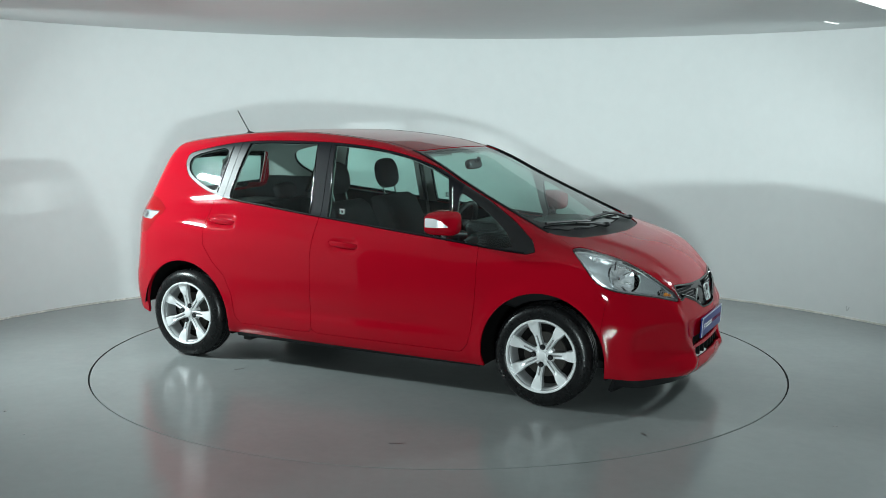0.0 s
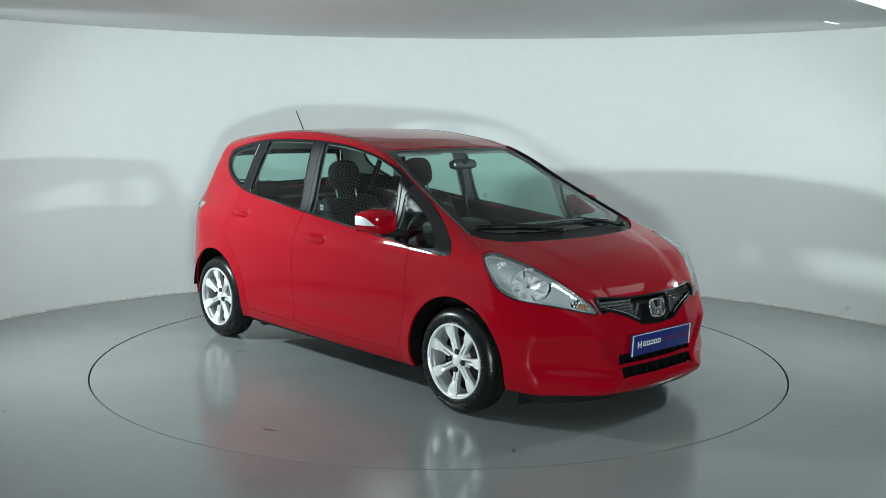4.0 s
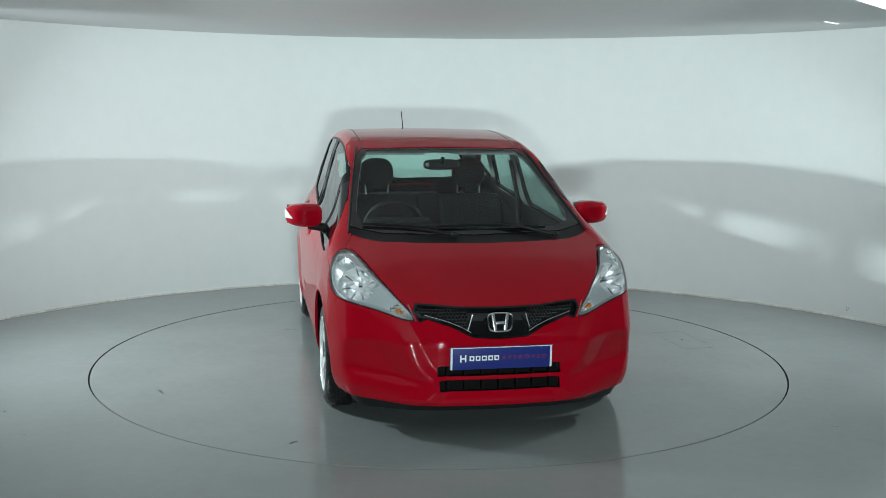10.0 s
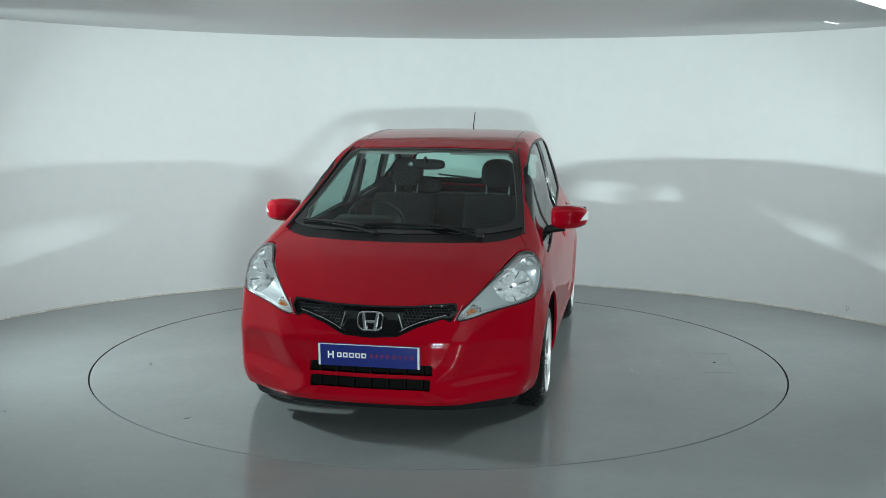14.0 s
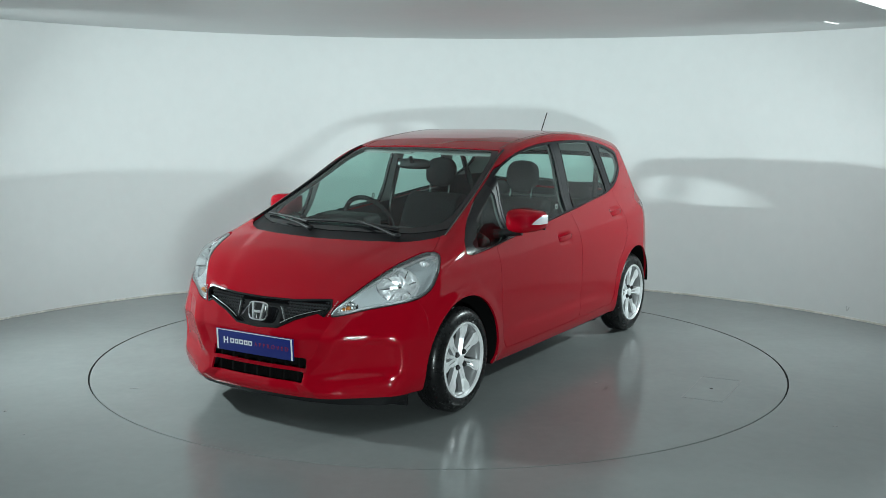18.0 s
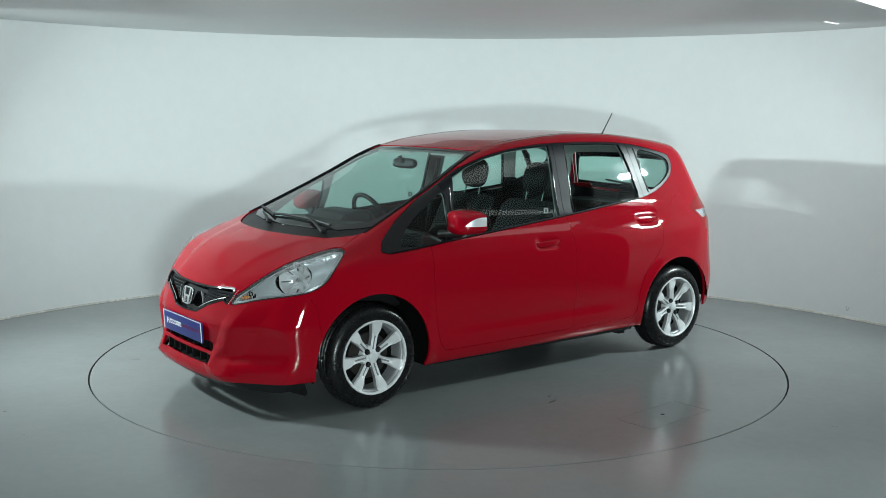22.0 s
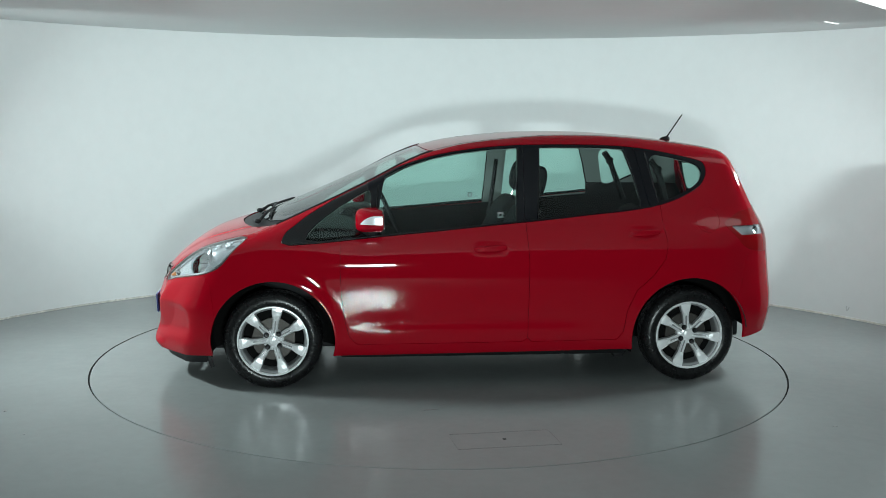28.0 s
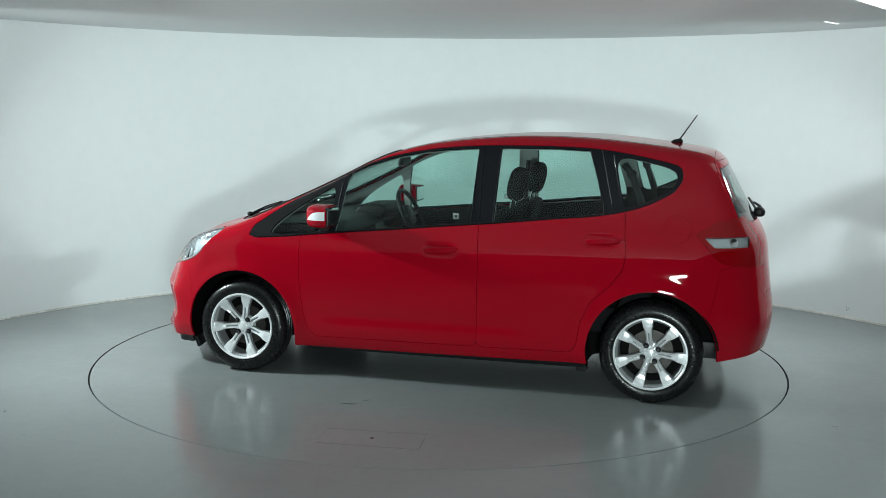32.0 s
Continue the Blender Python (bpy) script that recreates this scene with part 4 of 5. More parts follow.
def wheel(parent, x, y, side, turn, nuts):
    w = new("wheel")
    w.parent = parent
    w.matrix_basis = pose(x, y, HUB_Z, -90 * side, 0, 0) @ pose(0, 0, 0, 0, 0, turn)
    tagged(w, "silver seven-spoke alloy wheel with black tyre")
    R = HUB_Z
    prof = [(0.200, -0.078), (0.209, -0.085), (0.224, -0.090), (0.240, -0.090), (0.256, -0.086), (0.270, -0.077), (0.280, -0.066), (R - 0.003, -0.056), (R, -0.046)]
    tread = []
    for z in (-0.026, 0.0, 0.026):
        tread += [(R, z - 0.005), (R - 0.004, z - 0.003), (R - 0.004, z + 0.003), (R, z + 0.005)]
    half = [(r, -z) for r, z in reversed(prof)]
    part("tyre", spun(prof + tread + half, 96), M_RUBBER, w, "black tyre")
    for r in (0.2185, 0.252):
        part("tyre_rib", spun([(r - 0.002, 0.0855 if r < 0.23 else 0.0835), (r, 0.0885 if r < 0.23 else 0.0865), (r + 0.002, 0.0855 if r < 0.23 else 0.0825)], 96), M_RUBBER, w)
    part("rim", spun([(0.197, -0.085), (0.205, -0.085), (0.207, 0.074), (0.2085, 0.084), (0.206, 0.090), (0.200, 0.0905), (0.196, 0.086), (0.195, 0.076), (0.197, 0.060)], 96, closed=True), M_ALLOY, w, "silver rim with polished lip")
    part("rim_barrel", spun([(0.1955, 0.074), (0.188, 0.050), (0.180, 0.02), (0.178, -0.08), (0.19, -0.08), (0.1965, 0.06)], 72, closed=True), M_ALLOY_DK, w, "grey inner barrel")
    part("rim_step", spun([(0.180, 0.046), (0.183, 0.060), (0.189, 0.066), (0.197, 0.069), (0.198, 0.046)], 84, closed=True), M_ALLOY_DK, w, "grey step inside the rim")
    for k in range(7):
        ob = part("spoke", SPOKE, M_ALLOY, w)
        ob.matrix_basis = pose(0, 0, 0, 0, 0, 360 / 7 * k)
    part("hub", spun([(0.002, 0.064), (0.020, 0.0635), (0.027, 0.060), (0.029, 0.054), (0.045, 0.050), (0.060, 0.045), (0.064, 0.02), (0.064, -0.02)], 48), M_ALLOY, w)
    part("centre_cap", spun([(0.002, 0.0715), (0.022, 0.071), (0.027, 0.068), (0.029, 0.056)], 40), M_ALLOY, w, "satin centre cap")
    for k in range(4):
        a = radians(nuts - turn + 90 * k)
        nut = spun([(0.002, 0.066), (0.0065, 0.066), (0.0095, 0.062), (0.0105, 0.040)], 6)
        part("wheel_nut", moved(nut, pose(0.050 * math.cos(a), 0.050 * math.sin(a), 0.011)), M_NUT, w, "dark wheel nut")
        part("nut_seat", moved(spun([(0.008, 0.0565), (0.0145, 0.058), (0.0158, 0.050)], 20), pose(0.050 * math.cos(a), 0.050 * math.sin(a), 0.010)), M_BLACK, w)
    part("brake_disc", spun([(0.05, 0.012), (0.125, 0.012), (0.128, 0.008), (0.128, -0.006), (0.05, -0.006)], 56), M_DISC, w, "dark steel brake disc")
    part("brake_shield", spun([(0.02, -0.02), (0.176, -0.02), (0.178, -0.03), (0.02, -0.035)], 40), M_VOID, w)
    return w


def strip(points, w, thick):
    """A flat ribbon through points, facing up."""
    bm = bmesh.new()
    prev = None
    pts = [Vector(p) for p in points]
    for i, p in enumerate(pts):
        d = (pts[min(i + 1, len(pts) - 1)] - pts[max(i - 1, 0)]).normalized()
        a = d.cross(Vector((0, 0, 1))).normalized() * w / 2
        row = [bm.verts.new(p + a), bm.verts.new(p - a), bm.verts.new(p - a - Vector((0, 0, thick))), bm.verts.new(p + a - Vector((0, 0, thick)))]
        if prev:
            for k in range(4):
                bm.faces.new((prev[k], row[k], row[(k + 1) % 4], prev[(k + 1) % 4]))
        else:
            bm.faces.new(row)
        prev = row
    bm.faces.new(prev)
    bmesh.ops.recalc_face_normals(bm, faces=bm.faces)
    return bm


def prism(outline_xz, y0, y1, bevel=0.02):
    """An outline in x and z drawn out along y."""
    bm = bmesh.new()
    a = [bm.verts.new((x, y0, z)) for x, z in outline_xz]
    b = [bm.verts.new((x, y1, z)) for x, z in outline_xz]
    n = len(a)
    for i in range(n):
        bm.faces.new((a[i], a[(i + 1) % n], b[(i + 1) % n], b[i]))
    bm.faces.new(a)
    bm.faces.new(b[::-1])
    bmesh.ops.recalc_face_normals(bm, faces=bm.faces)
    if bevel:
        bmesh.ops.bevel(bm, geom=bm.edges[:], offset=bevel, segments=3, profile=0.6, affect="EDGES")
    return smooth(bm, 40)


def lettering(text, size):
    """Flat letters as a mesh, left edge at the origin."""
    cu = bpy.data.curves.new("letters", "FONT")
    cu.body, cu.size, cu.extrude, cu.space_character = text, size, 0.0006, 1.75
    ob = new("letters", cu)
    me = bpy.data.meshes.new_from_object(ob.evaluated_get(bpy.context.evaluated_depsgraph_get()))
    bpy.data.objects.remove(ob)
    bpy.data.curves.remove(cu)
    me.materials.clear()
    return me


def door_mirror(car, s):
    m = new("door_mirror")
    m.parent = car
    m.matrix_basis = pose(-0.575, s * 0.900, 1.005, 0, 0, 0)
    tagged(m, "red door mirror on a black foot")

    def shell_form():
        shell = superball(0.085, 0.108, 0.070, 3.8, 64, 32)
        for v in shell.verts:
            v.co.x += 0.010 * (1 - (v.co.y / 0.105) ** 2) - 0.45 * max(0, s * v.co.y) ** 2 / 0.105
            v.co.x = max(v.co.x, -0.062)
            v.co.z *= 1 - 0.18 * max(0, s * v.co.y / 0.105)
        return shell

    shell = shell_form()
    part("mirror_shell", shell, M_RED, m)
    part("mirror_bezel", box(-0.0645, -0.055, -0.096, 0.096, -0.056, 0.056, 0.003), M_BLACK, m, "black mirror bezel")
    part("mirror_glass", box(-0.068, -0.063, -0.085, 0.085, -0.048, 0.048, 0.002), M_CHROME, m, "mirror glass")
    lens = shell_form()
    for co, no in (((0, s * 0.068, 0), (0, -s, 0)), ((-0.055, 0, 0), (-1, 0, 0)), ((0, 0, -0.016), (0, 0, -1)), ((0, s * 0.072, -0.008), (0, -s * 1.3, 1.0))):
        bmesh.ops.bisect_plane(lens, geom=lens.verts[:] + lens.edges[:] + lens.faces[:], plane_co=co, plane_no=no, clear_outer=True)
    bmesh.ops.scale(lens, vec=(1.02, 1.02, 1.02), verts=lens.verts)
    part("repeater", lens, M_REPEATER, m, "clear side repeater lens")
    foot = tube([(0.045, -s * 0.185, -0.085), (0.035, -s * 0.14, -0.080), (0.01, -s * 0.08, -0.070), (0.0, -s * 0.03, -0.060)], [0.028, 0.026, 0.026, 0.03], 12)
    part("foot", foot, M_BLACK, m, "black mirror foot")


def seat(car, y):
    st = new("front_seat")
    st.parent = car
    st.matrix_basis = pose(0, y, 0)
    tagged(st, "dark grey cloth front seat with headrest")
    part("seat_cushion", prism([(-0.78, 0.36), (-0.80, 0.50), (-0.95, 0.52), (-1.30, 0.47), (-1.32, 0.34)], -0.24, 0.24, 0.03), M_FABRIC, st)
    part("backrest", prism([(-1.24, 0.44), (-1.30, 0.60), (-1.50, 1.00), (-1.56, 1.045), (-1.65, 1.03), (-1.62, 0.92), (-1.42, 0.44)], -0.225, 0.225, 0.035), M_FABRIC, st)
    for d in (-0.08, 0.08):
        part("headrest_post", tube([(-1.600, d, 1.02), (-1.625, d, 1.12)], 0.006), M_CHROME, st, "chrome headrest post")
    part("headrest", moved(superball(0.055, 0.118, 0.105, 2.8), pose(-1.635, 0, 1.185, 0, -12)), M_FABRIC, st)


def cabin(car):
    dash = part("dashboard", prism([(0.16, 0.62), (0.16, 0.84), (0.02, 0.90), (-0.30, 0.935), (-0.50, 0.925), (-0.60, 0.88), (-0.58, 0.74), (-0.48, 0.56), (-0.2, 0.5)], -0.66, 0.66, 0.03), M_PLASTIC, car, "dark grey dashboard")
    part("instrument_hood", prism([(-0.36, 0.90), (-0.42, 0.975), (-0.58, 0.985), (-0.62, 0.955), (-0.60, 0.88)], -0.53, -0.14, 0.025), M_PLASTIC, dash)
    part("centre_console", prism([(-0.50, 0.50), (-0.58, 0.86), (-0.66, 0.84), (-0.72, 0.60), (-1.2, 0.45), (-1.2, 0.30), (-0.5, 0.3)], -0.11, 0.11, 0.02), M_PLASTIC, dash)
    part("display", moved(box(-0.004, 0.004, -0.075, 0.075, -0.03, 0.03, 0.002), pose(-0.628, 0.0, 0.845, 0, 12)), M_SCREEN, dash, "small grey display")
    part("air_vent", moved(box(-0.006, 0.006, -0.05, 0.05, -0.03, 0.03, 0.004), pose(-0.60, 0.52, 0.83, 0, 10)), M_BLACK, dash)
    wh = new("steering_wheel")
    wh.parent = car
    wh.matrix_basis = Matrix.Translation((-0.745, -0.335, 0.905)) @ Vector((-0.90, 0, 0.43)).to_track_quat("Z", "Y").to_matrix().to_4x4()
    tagged(wh, "black steering wheel on the offside")
    ring = [(0.18 + 0.0155 * math.cos(a), 0.0155 * math.sin(a)) for a in [2 * math.pi * k / 12 for k in range(12)]]
    part("wheel_ring", spun(ring, 56, closed=True), M_PLASTIC, wh)
    part("airbag_cover", moved(superball(0.07, 0.075, 0.03, 3.0), pose(0, 0, -0.02)), M_PLASTIC, wh)
    for a in (0, 180, 270, 235):
        part("wheel_spoke", moved(box(0.05, 0.172, -0.014, 0.014, -0.022, -0.006, 0.004), pose(0, 0, 0, 0, 0, a)), M_PLASTIC, wh)
    part("steering_column", tube([(-0.73, -0.335, 0.89), (-0.45, -0.335, 0.76)], 0.045), M_PLASTIC, car)
    for y in (-0.33, 0.33):
        seat(car, y)
    part("rear_seat_cushion", prism([(-1.86, 0.34), (-1.88, 0.50), (-2.02, 0.53), (-2.36, 0.48), (-2.38, 0.34)], -0.60, 0.60, 0.035), M_FABRIC, car, "dark rear bench")
    for y0, y1 in ((-0.60, 0.09), (0.10, 0.60)):
        part("rear_backrest", prism([(-2.27, 0.46), (-2.43, 0.94), (-2.50, 0.97), (-2.57, 0.95), (-2.45, 0.46)], y0, y1, 0.03), M_FABRIC, car, "dark rear backrest")
    for y in (-0.36, 0.36):
        part("rear_headrest", moved(superball(0.045, 0.12, 0.06, 3.0), pose(-2.53, y, 1.02, 0, -10)), M_FABRIC, car)
    part("luggage_cover", box(-2.95, -2.55, -0.55, 0.55, 0.93, 0.945, 0.004), M_PLASTIC, car)
    mir = part("rear_view_mirror", moved(superball(0.022, 0.118, 0.033, 3.4), pose(-0.795, -0.02, 1.290, 0, -14, 3)), M_PLASTIC, car, "black rear-view mirror")
    part("mirror_stem", tube([(-0.775, -0.02, 1.30), (-0.755, -0.02, 1.335)], 0.012), M_PLASTIC, mir)
    part("sensor_disc", moved(spun([(0.002, 0.004), (0.010, 0.004), (0.012, 0.0)], 20), pose(-0.771, -0.115, 1.291, 0, 80)), M_LAMPSILVER, mir, "pale round disc")
    for s in (1, -1):
        part("seat_belt", tube([(-1.52, s * 0.615, 1.28), (-1.50, s * 0.66, 1.05), (-1.45, s * 0.68, 0.7)], 0.016, 6), M_BLACK, car)
        part("rear_seat_belt", tube([(-2.30, s * 0.560, 1.335), (-2.345, s * 0.570, 1.275), (-2.38, s * 0.56, 1.18), (-2.44, s * 0.52, 1.00)], [0.022, 0.020, 0.022, 0.022], 6), M_BLACK, car)
        part("belt_guide", moved(superball(0.030, 0.016, 0.020, 2.6, 16, 8), pose(-2.345, s * 0.568, 1.275, 0, 40)), M_BLACK, car, "black belt guide")
        part("sun_visor", moved(box(-0.09, 0.09, -0.19, 0.19, -0.008, 0.008, 0.006), pose(-0.99, s * 0.30, 1.372, 0, 12)), M_TRIM, car, "grey sun visor")


def exterior(car):
    # wheel houses and underside
    for hx in (HUB_F, HUB_R):
        for s in (1, -1):
            bm = bmesh.new()
            n, rows = 30, []
            for k in range(n + 1):
                a = radians(-15 + (210 if hx == HUB_F else 188) * k / n)
                row = []
                for r, y in ((ARCH + 0.002, 0.835), (ARCH + 0.012, 0.80), (ARCH + 0.02, 0.60), (ARCH + 0.01, 0.50), (0.03, 0.48)):
                    yy = min(y, float(width(np.array([hx + r * math.cos(a)]), np.array([ARCH_Z + r * math.sin(a)]))[0]) - 0.006)
                    row.append(bm.verts.new((hx + r * math.cos(a), s * yy, max(0.17 if hx == HUB_F or math.cos(a) > 0 else 0.262, ARCH_Z + r * math.sin(a)))))
                rows.append(row)
            for p, q in zip(rows, rows[1:]):
                for k in range(4):
                    bm.faces.new((p[k], q[k], q[k + 1], p[k + 1]))
            part("wheel_house", smooth(bm), M_VOID, car, "black wheel arch liner")
    part("underbody", merged(box(-2.05, -0.42, -0.70, 0.70, 0.165, 0.26, 0.02), box(-2.95, -0.42, -0.46, 0.46, 0.20, 0.30, 0.02), box(-0.42, 0.62, -0.46, 0.46, 0.165, 0.40, 0.02)), M_BLACK, car, "dark underbody")
    for s in (1, -1):
        part("mud_flap", moved(box(-0.012, 0.012, -0.09, 0.09, -0.06, 0.06, 0.004), pose(0.40, s * 0.62, 0.165, 0, 20, s * 12)), M_BLACK, car, "black rubber air dam")
        part("jacking_bracket", box(-2.13, -2.07, s * 0.66 - 0.04, s * 0.66 + 0.04, 0.13, 0.20, 0.01), M_BLACK, car)
        # handles
        for hx, hz in HANDLES:
            p, n = surf(1, hx, hz, s)
            h = new("door_handle")
            h.parent = car
            h.matrix_basis = pose(p.x, p.y + s * 0.016, p.z, 0, 4, 0)
            tagged(h, "red pull door handle")
            grip = superball(0.098, 0.010, 0.017, 4.2)
            for v in grip.verts:
                v.co.y -= s * 0.9 * v.co.x ** 2
            part("grip", grip, M_RED, h)
            part("keyhole", moved(spun([(0.002, 0.004), (0.008, 0.003), (0.009, 0.0)], 16), pose(-0.112, -s * 0.009, 0, -90 * s)), M_RED, h)
        # belt strip and side repeater line under the side windows
        pts = []
        for k in range(24):
            x = -0.12 - 2.08 * k / 23
            z = float(np.interp(-x, [0.04, 0.279, 0.613, 0.946, 1.28, 1.614, 1.948, 2.148, 2.315], [0.845, 0.86, 0.895, 0.924, 0.956, 0.985, 1.021, 1.039, 1.067])) + 0.006
            p, n = surf(1, x, z, s)
            pts.append(p + n * 0.001)
        part("belt_strip", tube(pts, 0.0055, 8), M_FRAME, car, "black belt strip")
        # window sticker
        p, n = surf(1, -1.345, 1.015, s)
        for dx, dz, w, h in ((0, 0.012, 0.036, 0.010), (0, -0.012, 0.036, 0.010), (-0.012, 0, 0.010, 0.016), (0.012, 0, 0.010, 0.016)):
            part("sticker_bar", box(p.x + dx - w / 2, p.x + dx + w / 2, p.y - n.y * 0.009 - 0.0005, p.y - n.y * 0.009 + 0.0005, p.z + dz - h / 2, p.z + dz + h / 2), M_MARK, car, "pale window sticker")
        # wheels
        door_mirror(car, s)
        wheel(car, HUB_F, s * 0.745, s, -98 if s > 0 else 107, 50 if s > 0 else 85)
        wheel(car, HUB_R, s * 0.738, s, -83 if s > 0 else 101, 30 if s > 0 else 75)

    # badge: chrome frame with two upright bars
    p, n = surf(0, 0.0, 0.588)
    badge = new("front_badge")
    badge.parent = car
    badge.matrix_basis = Matrix.Translation((p.x + 0.008, 0, p.z)) @ pose(0, 0, 0, 0, -12)
    tagged(badge, "chrome rounded badge")
    ring = []
    for k in range(48):
        a = 2 * math.pi * k / 48
        c, s = math.cos(a), math.sin(a)
        q = (abs(c) ** 4 + abs(s) ** 4) ** -0.25
        ring.append((0.0, c * q * 0.062 * (1 + 0.06 * s * q), s * q * 0.046))
    part("badge_frame", tube(ring + [ring[0]], 0.005, 8, False), M_CHROME, badge)
    part("badge_plate", box(-0.012, -0.006, -0.058, 0.058, -0.044, 0.044, 0.004), M_GLOSSBLACK, badge)
    for s in (1, -1):
        part("badge_bar", moved(box(-0.006, 0.006, -0.008, 0.008, -0.042, 0.042, 0.003), pose(0, s * 0.031, 0, -s * 9)), M_SATIN, badge)
    part("badge_bar", box(-0.006, 0.005, -0.028, 0.028, -0.010, 0.004, 0.003), M_SATIN, badge)

    # show plate
    plate = new("show_plate")
    plate.parent = car
    plate.matrix_basis = pose(0.752, 0, 0.418, 0, 3)
    tagged(plate, "blue dealer show plate with white and red print")
    part("board", box(-0.006, 0.003, -0.262, 0.262, -0.057, 0.057, 0.002), M_BLUE, plate)
    for s in (1, -1):
        part("plate_edge", box(0.0032, 0.0045, s * 0.254 - 0.005, s * 0.254 + 0.005, -0.056, 0.056), M_PLATE, plate, "silver plate edge")
    part("plate_edge", box(0.0032, 0.0045, -0.248, 0.248, 0.052, 0.056), M_PLATE, plate, "silver plate edge")
    for y, w, h in ((-0.207, 0.007, 0.036), (-0.183, 0.007, 0.036), (-0.195, 0.022, 0.007)):
        part("print_bar", box(0.0034, 0.0042, y - w / 2, y + w / 2, -h / 2, h / 2), M_WHITE, plate, "white print")
    y = -0.165
    for w in (0.028, 0.028, 0.030, 0.028, 0.028):
        for dy, dz, ww, hh in ((0, 0.0095, w - 0.005, 0.006), (0, -0.0095, w - 0.005, 0.006), (-w / 2 + 0.005, 0, 0.006, 0.024), (w / 2 - 0.005, 0, 0.006, 0.024)):
            part("print_bar", box(0.0034, 0.0042, y + w / 2 + dy - ww / 2, y + w / 2 + dy + ww / 2, dz - hh / 2, dz + hh / 2), M_WHITE, plate, "white print")
        y += w + 0.003
    letters = part("letters", lettering("APPROVED", 0.030), M_REDPRINT, plate, "red letters")
    letters.matrix_basis = pose(0.0040, 0.004, -0.010, 90, 0, 90)

    # aerial
    aerial = new("roof_aerial")
    aerial.parent = car
    aerial.matrix_basis = pose(-2.565, 0, float(surf(2, -2.565, 0.0)[0].z) - 0.002)
    tagged(aerial, "black roof aerial leaning back")
    part("aerial_base", moved(superball(0.038, 0.018, 0.020, 2.2), pose(0, 0, 0.006, 0, 12)), M_BLACK, aerial)
    part("mast", tube([(-0.008, 0, 0.012), (-0.03, 0, 0.045), (-0.115, 0, 0.172)], [0.0065, 0.0042, 0.0036], 10), M_BLACK, aerial)

    # wipers
    def on_glass(x, y, lift):
        p, n = surf(2, x, abs(y))
        return Vector((p.x, y, p.z)) + Vector((n.x, n.y if y > 0 else -n.y, n.z)) * lift
    for pivot, elbow, tip, back in (((0.10, 0.46), (0.02, 0.14), (0.035, -0.26), (0.03, 0.42)), ((0.13, -0.12), (0.03, -0.38), (-0.075, -0.60), (0.055, -0.20))):
        arm = new("wiper")
        arm.parent = car
        tagged(arm, "black windscreen wiper")
        part("wiper_arm", tube([on_glass(*pivot, 0.006), on_glass((pivot[0] + elbow[0]) / 2, (pivot[1] + elbow[1]) / 2, 0.017), on_glass(*elbow, 0.016)], [0.012, 0.009, 0.006], 8), M_BLACK, arm)
        blade = [on_glass(back[0] + (tip[0] - back[0]) * k / 8, back[1] + (tip[1] - back[1]) * k / 8, 0.009) for k in range(9)]
        part("wiper_blade", tube(blade, 0.008, 6), M_BLACK, arm)
        part("pivot_cap", moved(superball(0.02, 0.02, 0.014, 2.5), Matrix.Translation(on_glass(*pivot, 0.012))), M_BLACK, arm)
    # windscreen mouldings
    for s in (1, -1):
        pts = []
        for k in range(22):
            x = -0.955 + 0.935 * k / 21
            y = float(np.interp(x, [-0.952, -0.5, -0.03], [0.548, 0.622, 0.690])) - 0.006
            pts.append(on_glass(x, s * y, 0.001))
        part("screen_moulding", tube(pts, 0.0065, 8), M_BLACK, car, "black windscreen moulding")
    # roof ditch mouldings
    for s in (1, -1):
        pts = []
        for k in range(26):
            x = -0.98 - 1.80 * k / 25
            y = float(np.interp(-x, [0.95, 1.6, 2.3, 2.8], [0.505, 0.500, 0.488, 0.47]))
            p, n = surf(2, x, y)
            pts.append(Vector((p.x, s * y, p.z - 0.0015)))
        part("roof_moulding", tube(pts, 0.0032, 6), M_BLACK, car, "black roof moulding")
    # rear wiper
    rw = new("rear_wiper")
    rw.parent = car
    tagged(rw, "black rear wiper")
    def on_tail(y, z, lift):
        lo, hi = -3.4, -2.0
        for _ in range(24):
            m = (lo + hi) / 2
            if form(np.array([[m, abs(y), z]]))[0] < 0:
                hi = m
            else:
                lo = m
        return Vector((hi - lift, y, z))
    part("wiper_arm", tube([on_tail(0.0, 1.03, 0.05), on_tail(-0.12, 1.055, 0.05), on_tail(-0.22, 1.07, 0.03)], [0.016, 0.010, 0.006]), M_BLACK, rw)
    part("wiper_blade", tube([on_tail(-0.02, 1.045, 0.02), on_tail(-0.36, 1.085, 0.02)], 0.008, 6), M_BLACK, rw)
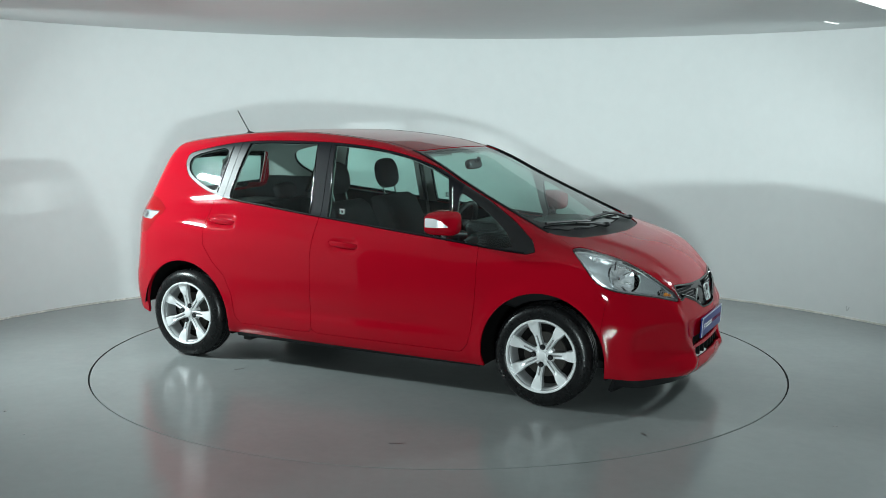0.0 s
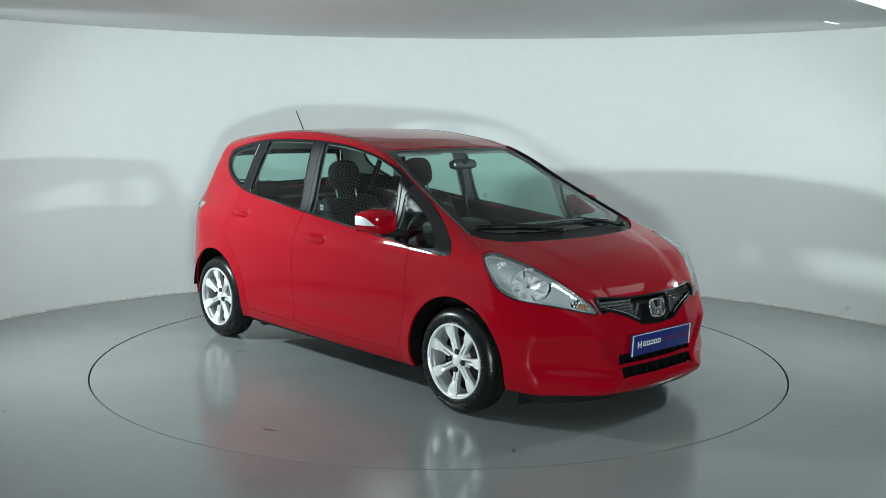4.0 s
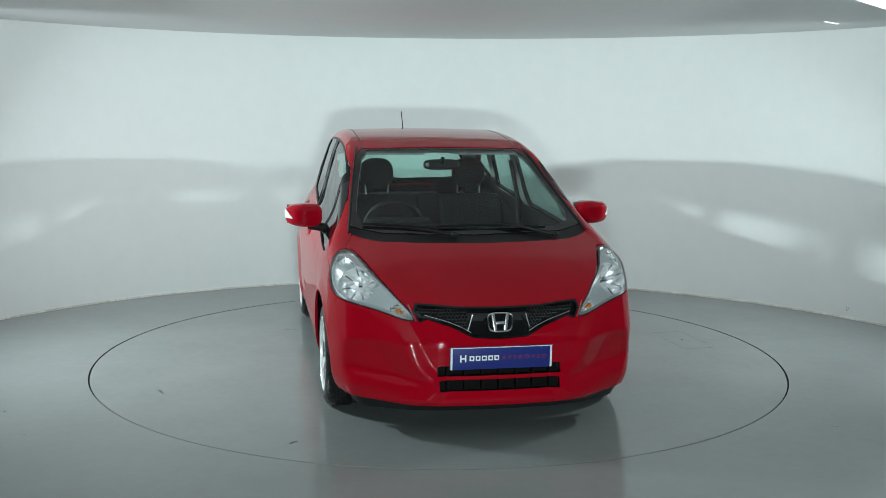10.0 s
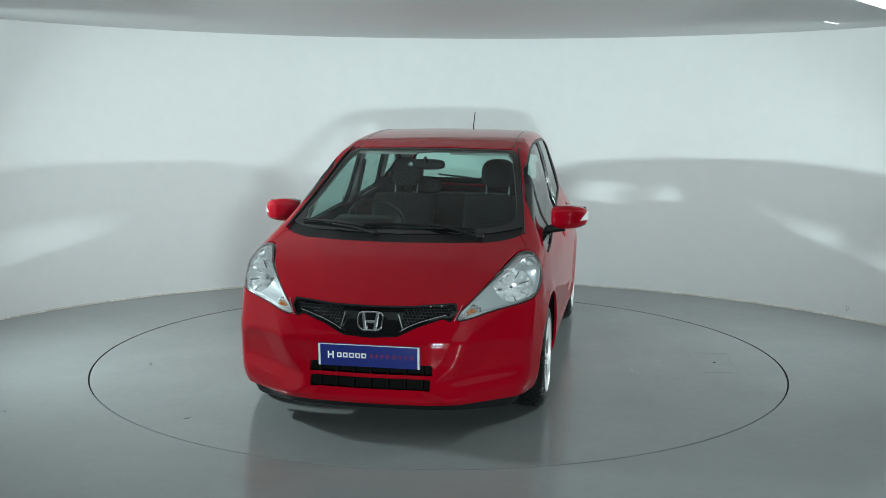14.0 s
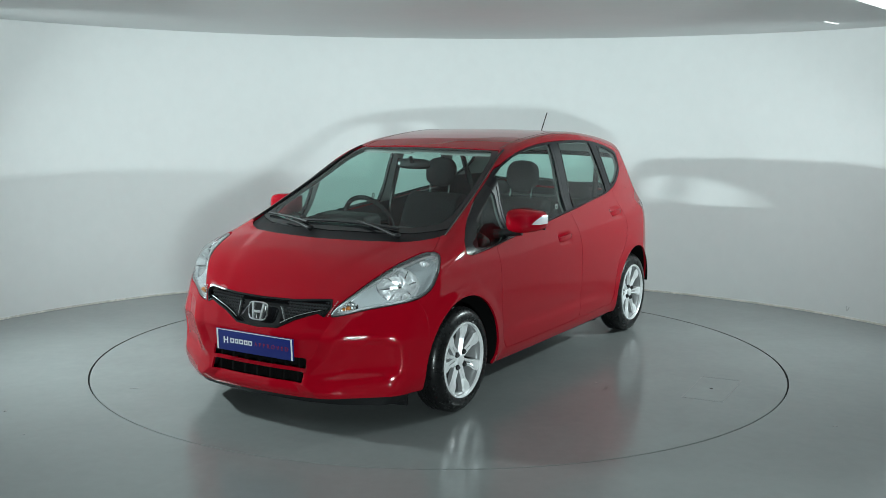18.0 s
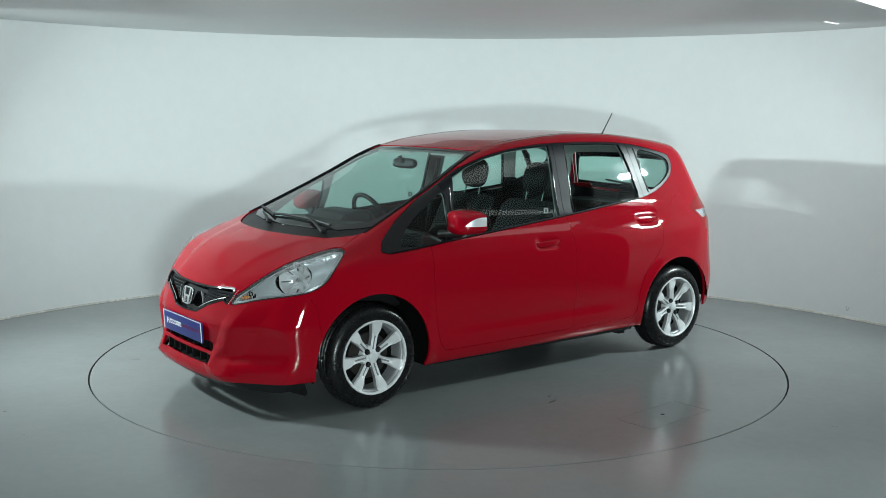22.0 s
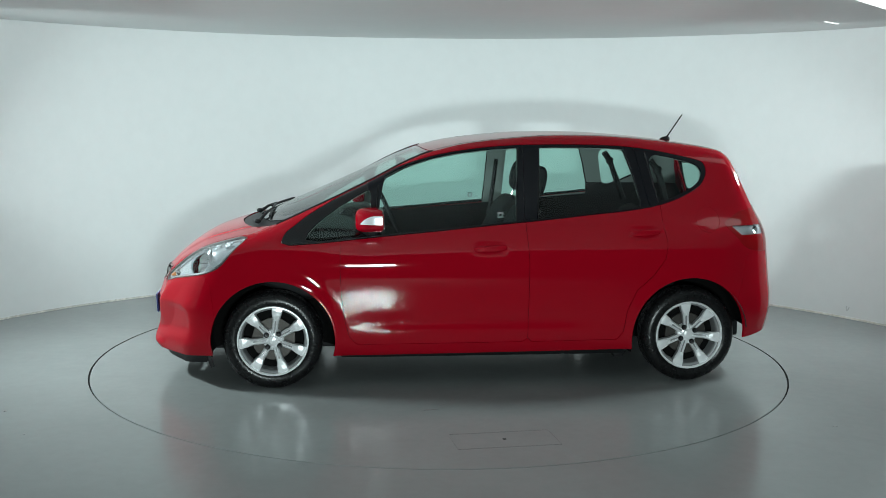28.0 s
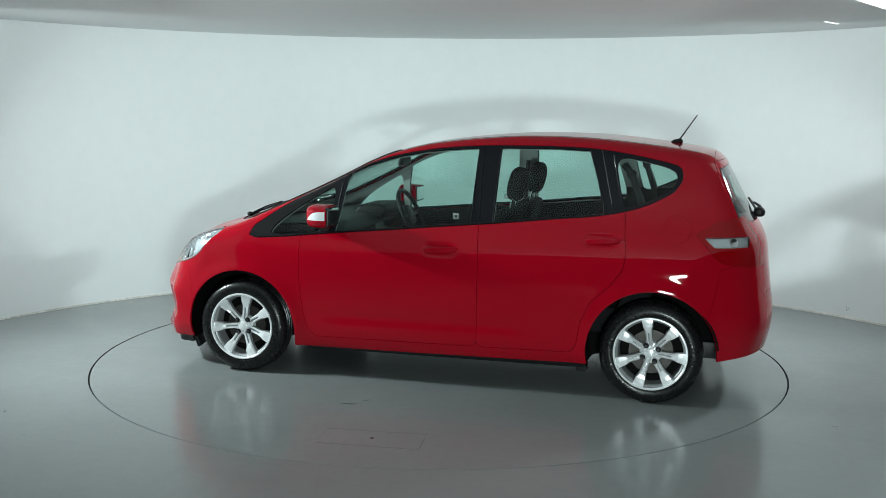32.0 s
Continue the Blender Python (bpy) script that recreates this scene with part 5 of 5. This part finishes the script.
    part("pivot_cap", moved(superball(0.035, 0.03, 0.03, 2.5), Matrix.Translation(on_tail(0.0, 1.03, 0.03))), M_BLACK, rw)


def table_details():
    # hatch lid let into the turntable: its joint lines and a screw
    corners = [(-0.405, 1.679), (0.117, 1.722), (0.094, 1.955), (-0.430, 1.914)]
    for i in range(4):
        a, b = corners[i], corners[(i + 1) % 4]
        part("hatch_joint", strip([(*a, 0.0008), (*b, 0.0008)], 0.0021, 0.004), M_JOINT, turntable, "thin grey joint of the hatch lid")
    part("hatch_screw", moved(spun([(0.002, 0.002), (0.009, 0.0018), (0.011, 0.0)], 16), pose(-0.156, 1.812, 0.0)), M_GAP, turntable, "dark screw")

    # scuffs and chips in the paint of the turntable
    rng = random.Random(7)
    for x, y, w, h, a in SCUFFS:
        bm = bmesh.new()
        ring = []
        for k in range(14):
            t = 2 * math.pi * k / 14
            q = rng.uniform(0.55, 1.1)
            ring.append(bm.verts.new((w * q * math.cos(t), h * q * math.sin(t), 0.0)))
        f = bm.faces.new(ring)
        ext = bmesh.ops.extrude_face_region(bm, geom=[f])
        for g in ext["geom"]:
            if isinstance(g, bmesh.types.BMVert):
                g.co.z += 0.0006
        bmesh.ops.recalc_face_normals(bm, faces=bm.faces)
        part("scuff_mark", moved(bm, pose(x, y, 0.0002, 0, 0, a)), M_SCUFF, turntable, "dark scuff in the paint")


SCUFFS = ((0.649, -1.765, 0.055, 0.010, 20), (-0.931, -0.949, 0.045, 0.007, 70), (0.093, 1.18, 0.030, 0.008, 40), (0.17, 1.278, 0.045, 0.009, 10), (1.70, -1.05, 0.035, 0.008, 130))
table_details()
car = build_car()
cabin(car)
exterior(car)


def motions():
    rows_t, rows_c = [], []
    for i in range(33):
        a = START + RATE * i
        rows_t.append((float(i), pose(0, 0, 0, 0, 0, a)))
        rows_c.append((float(i), pose(0, 0, 0, 0, 0, a) @ pose(CAR_X, CAR_Y, 0.0)))
    walk(turntable, rows_t)
    walk(car, rows_c)


motions()
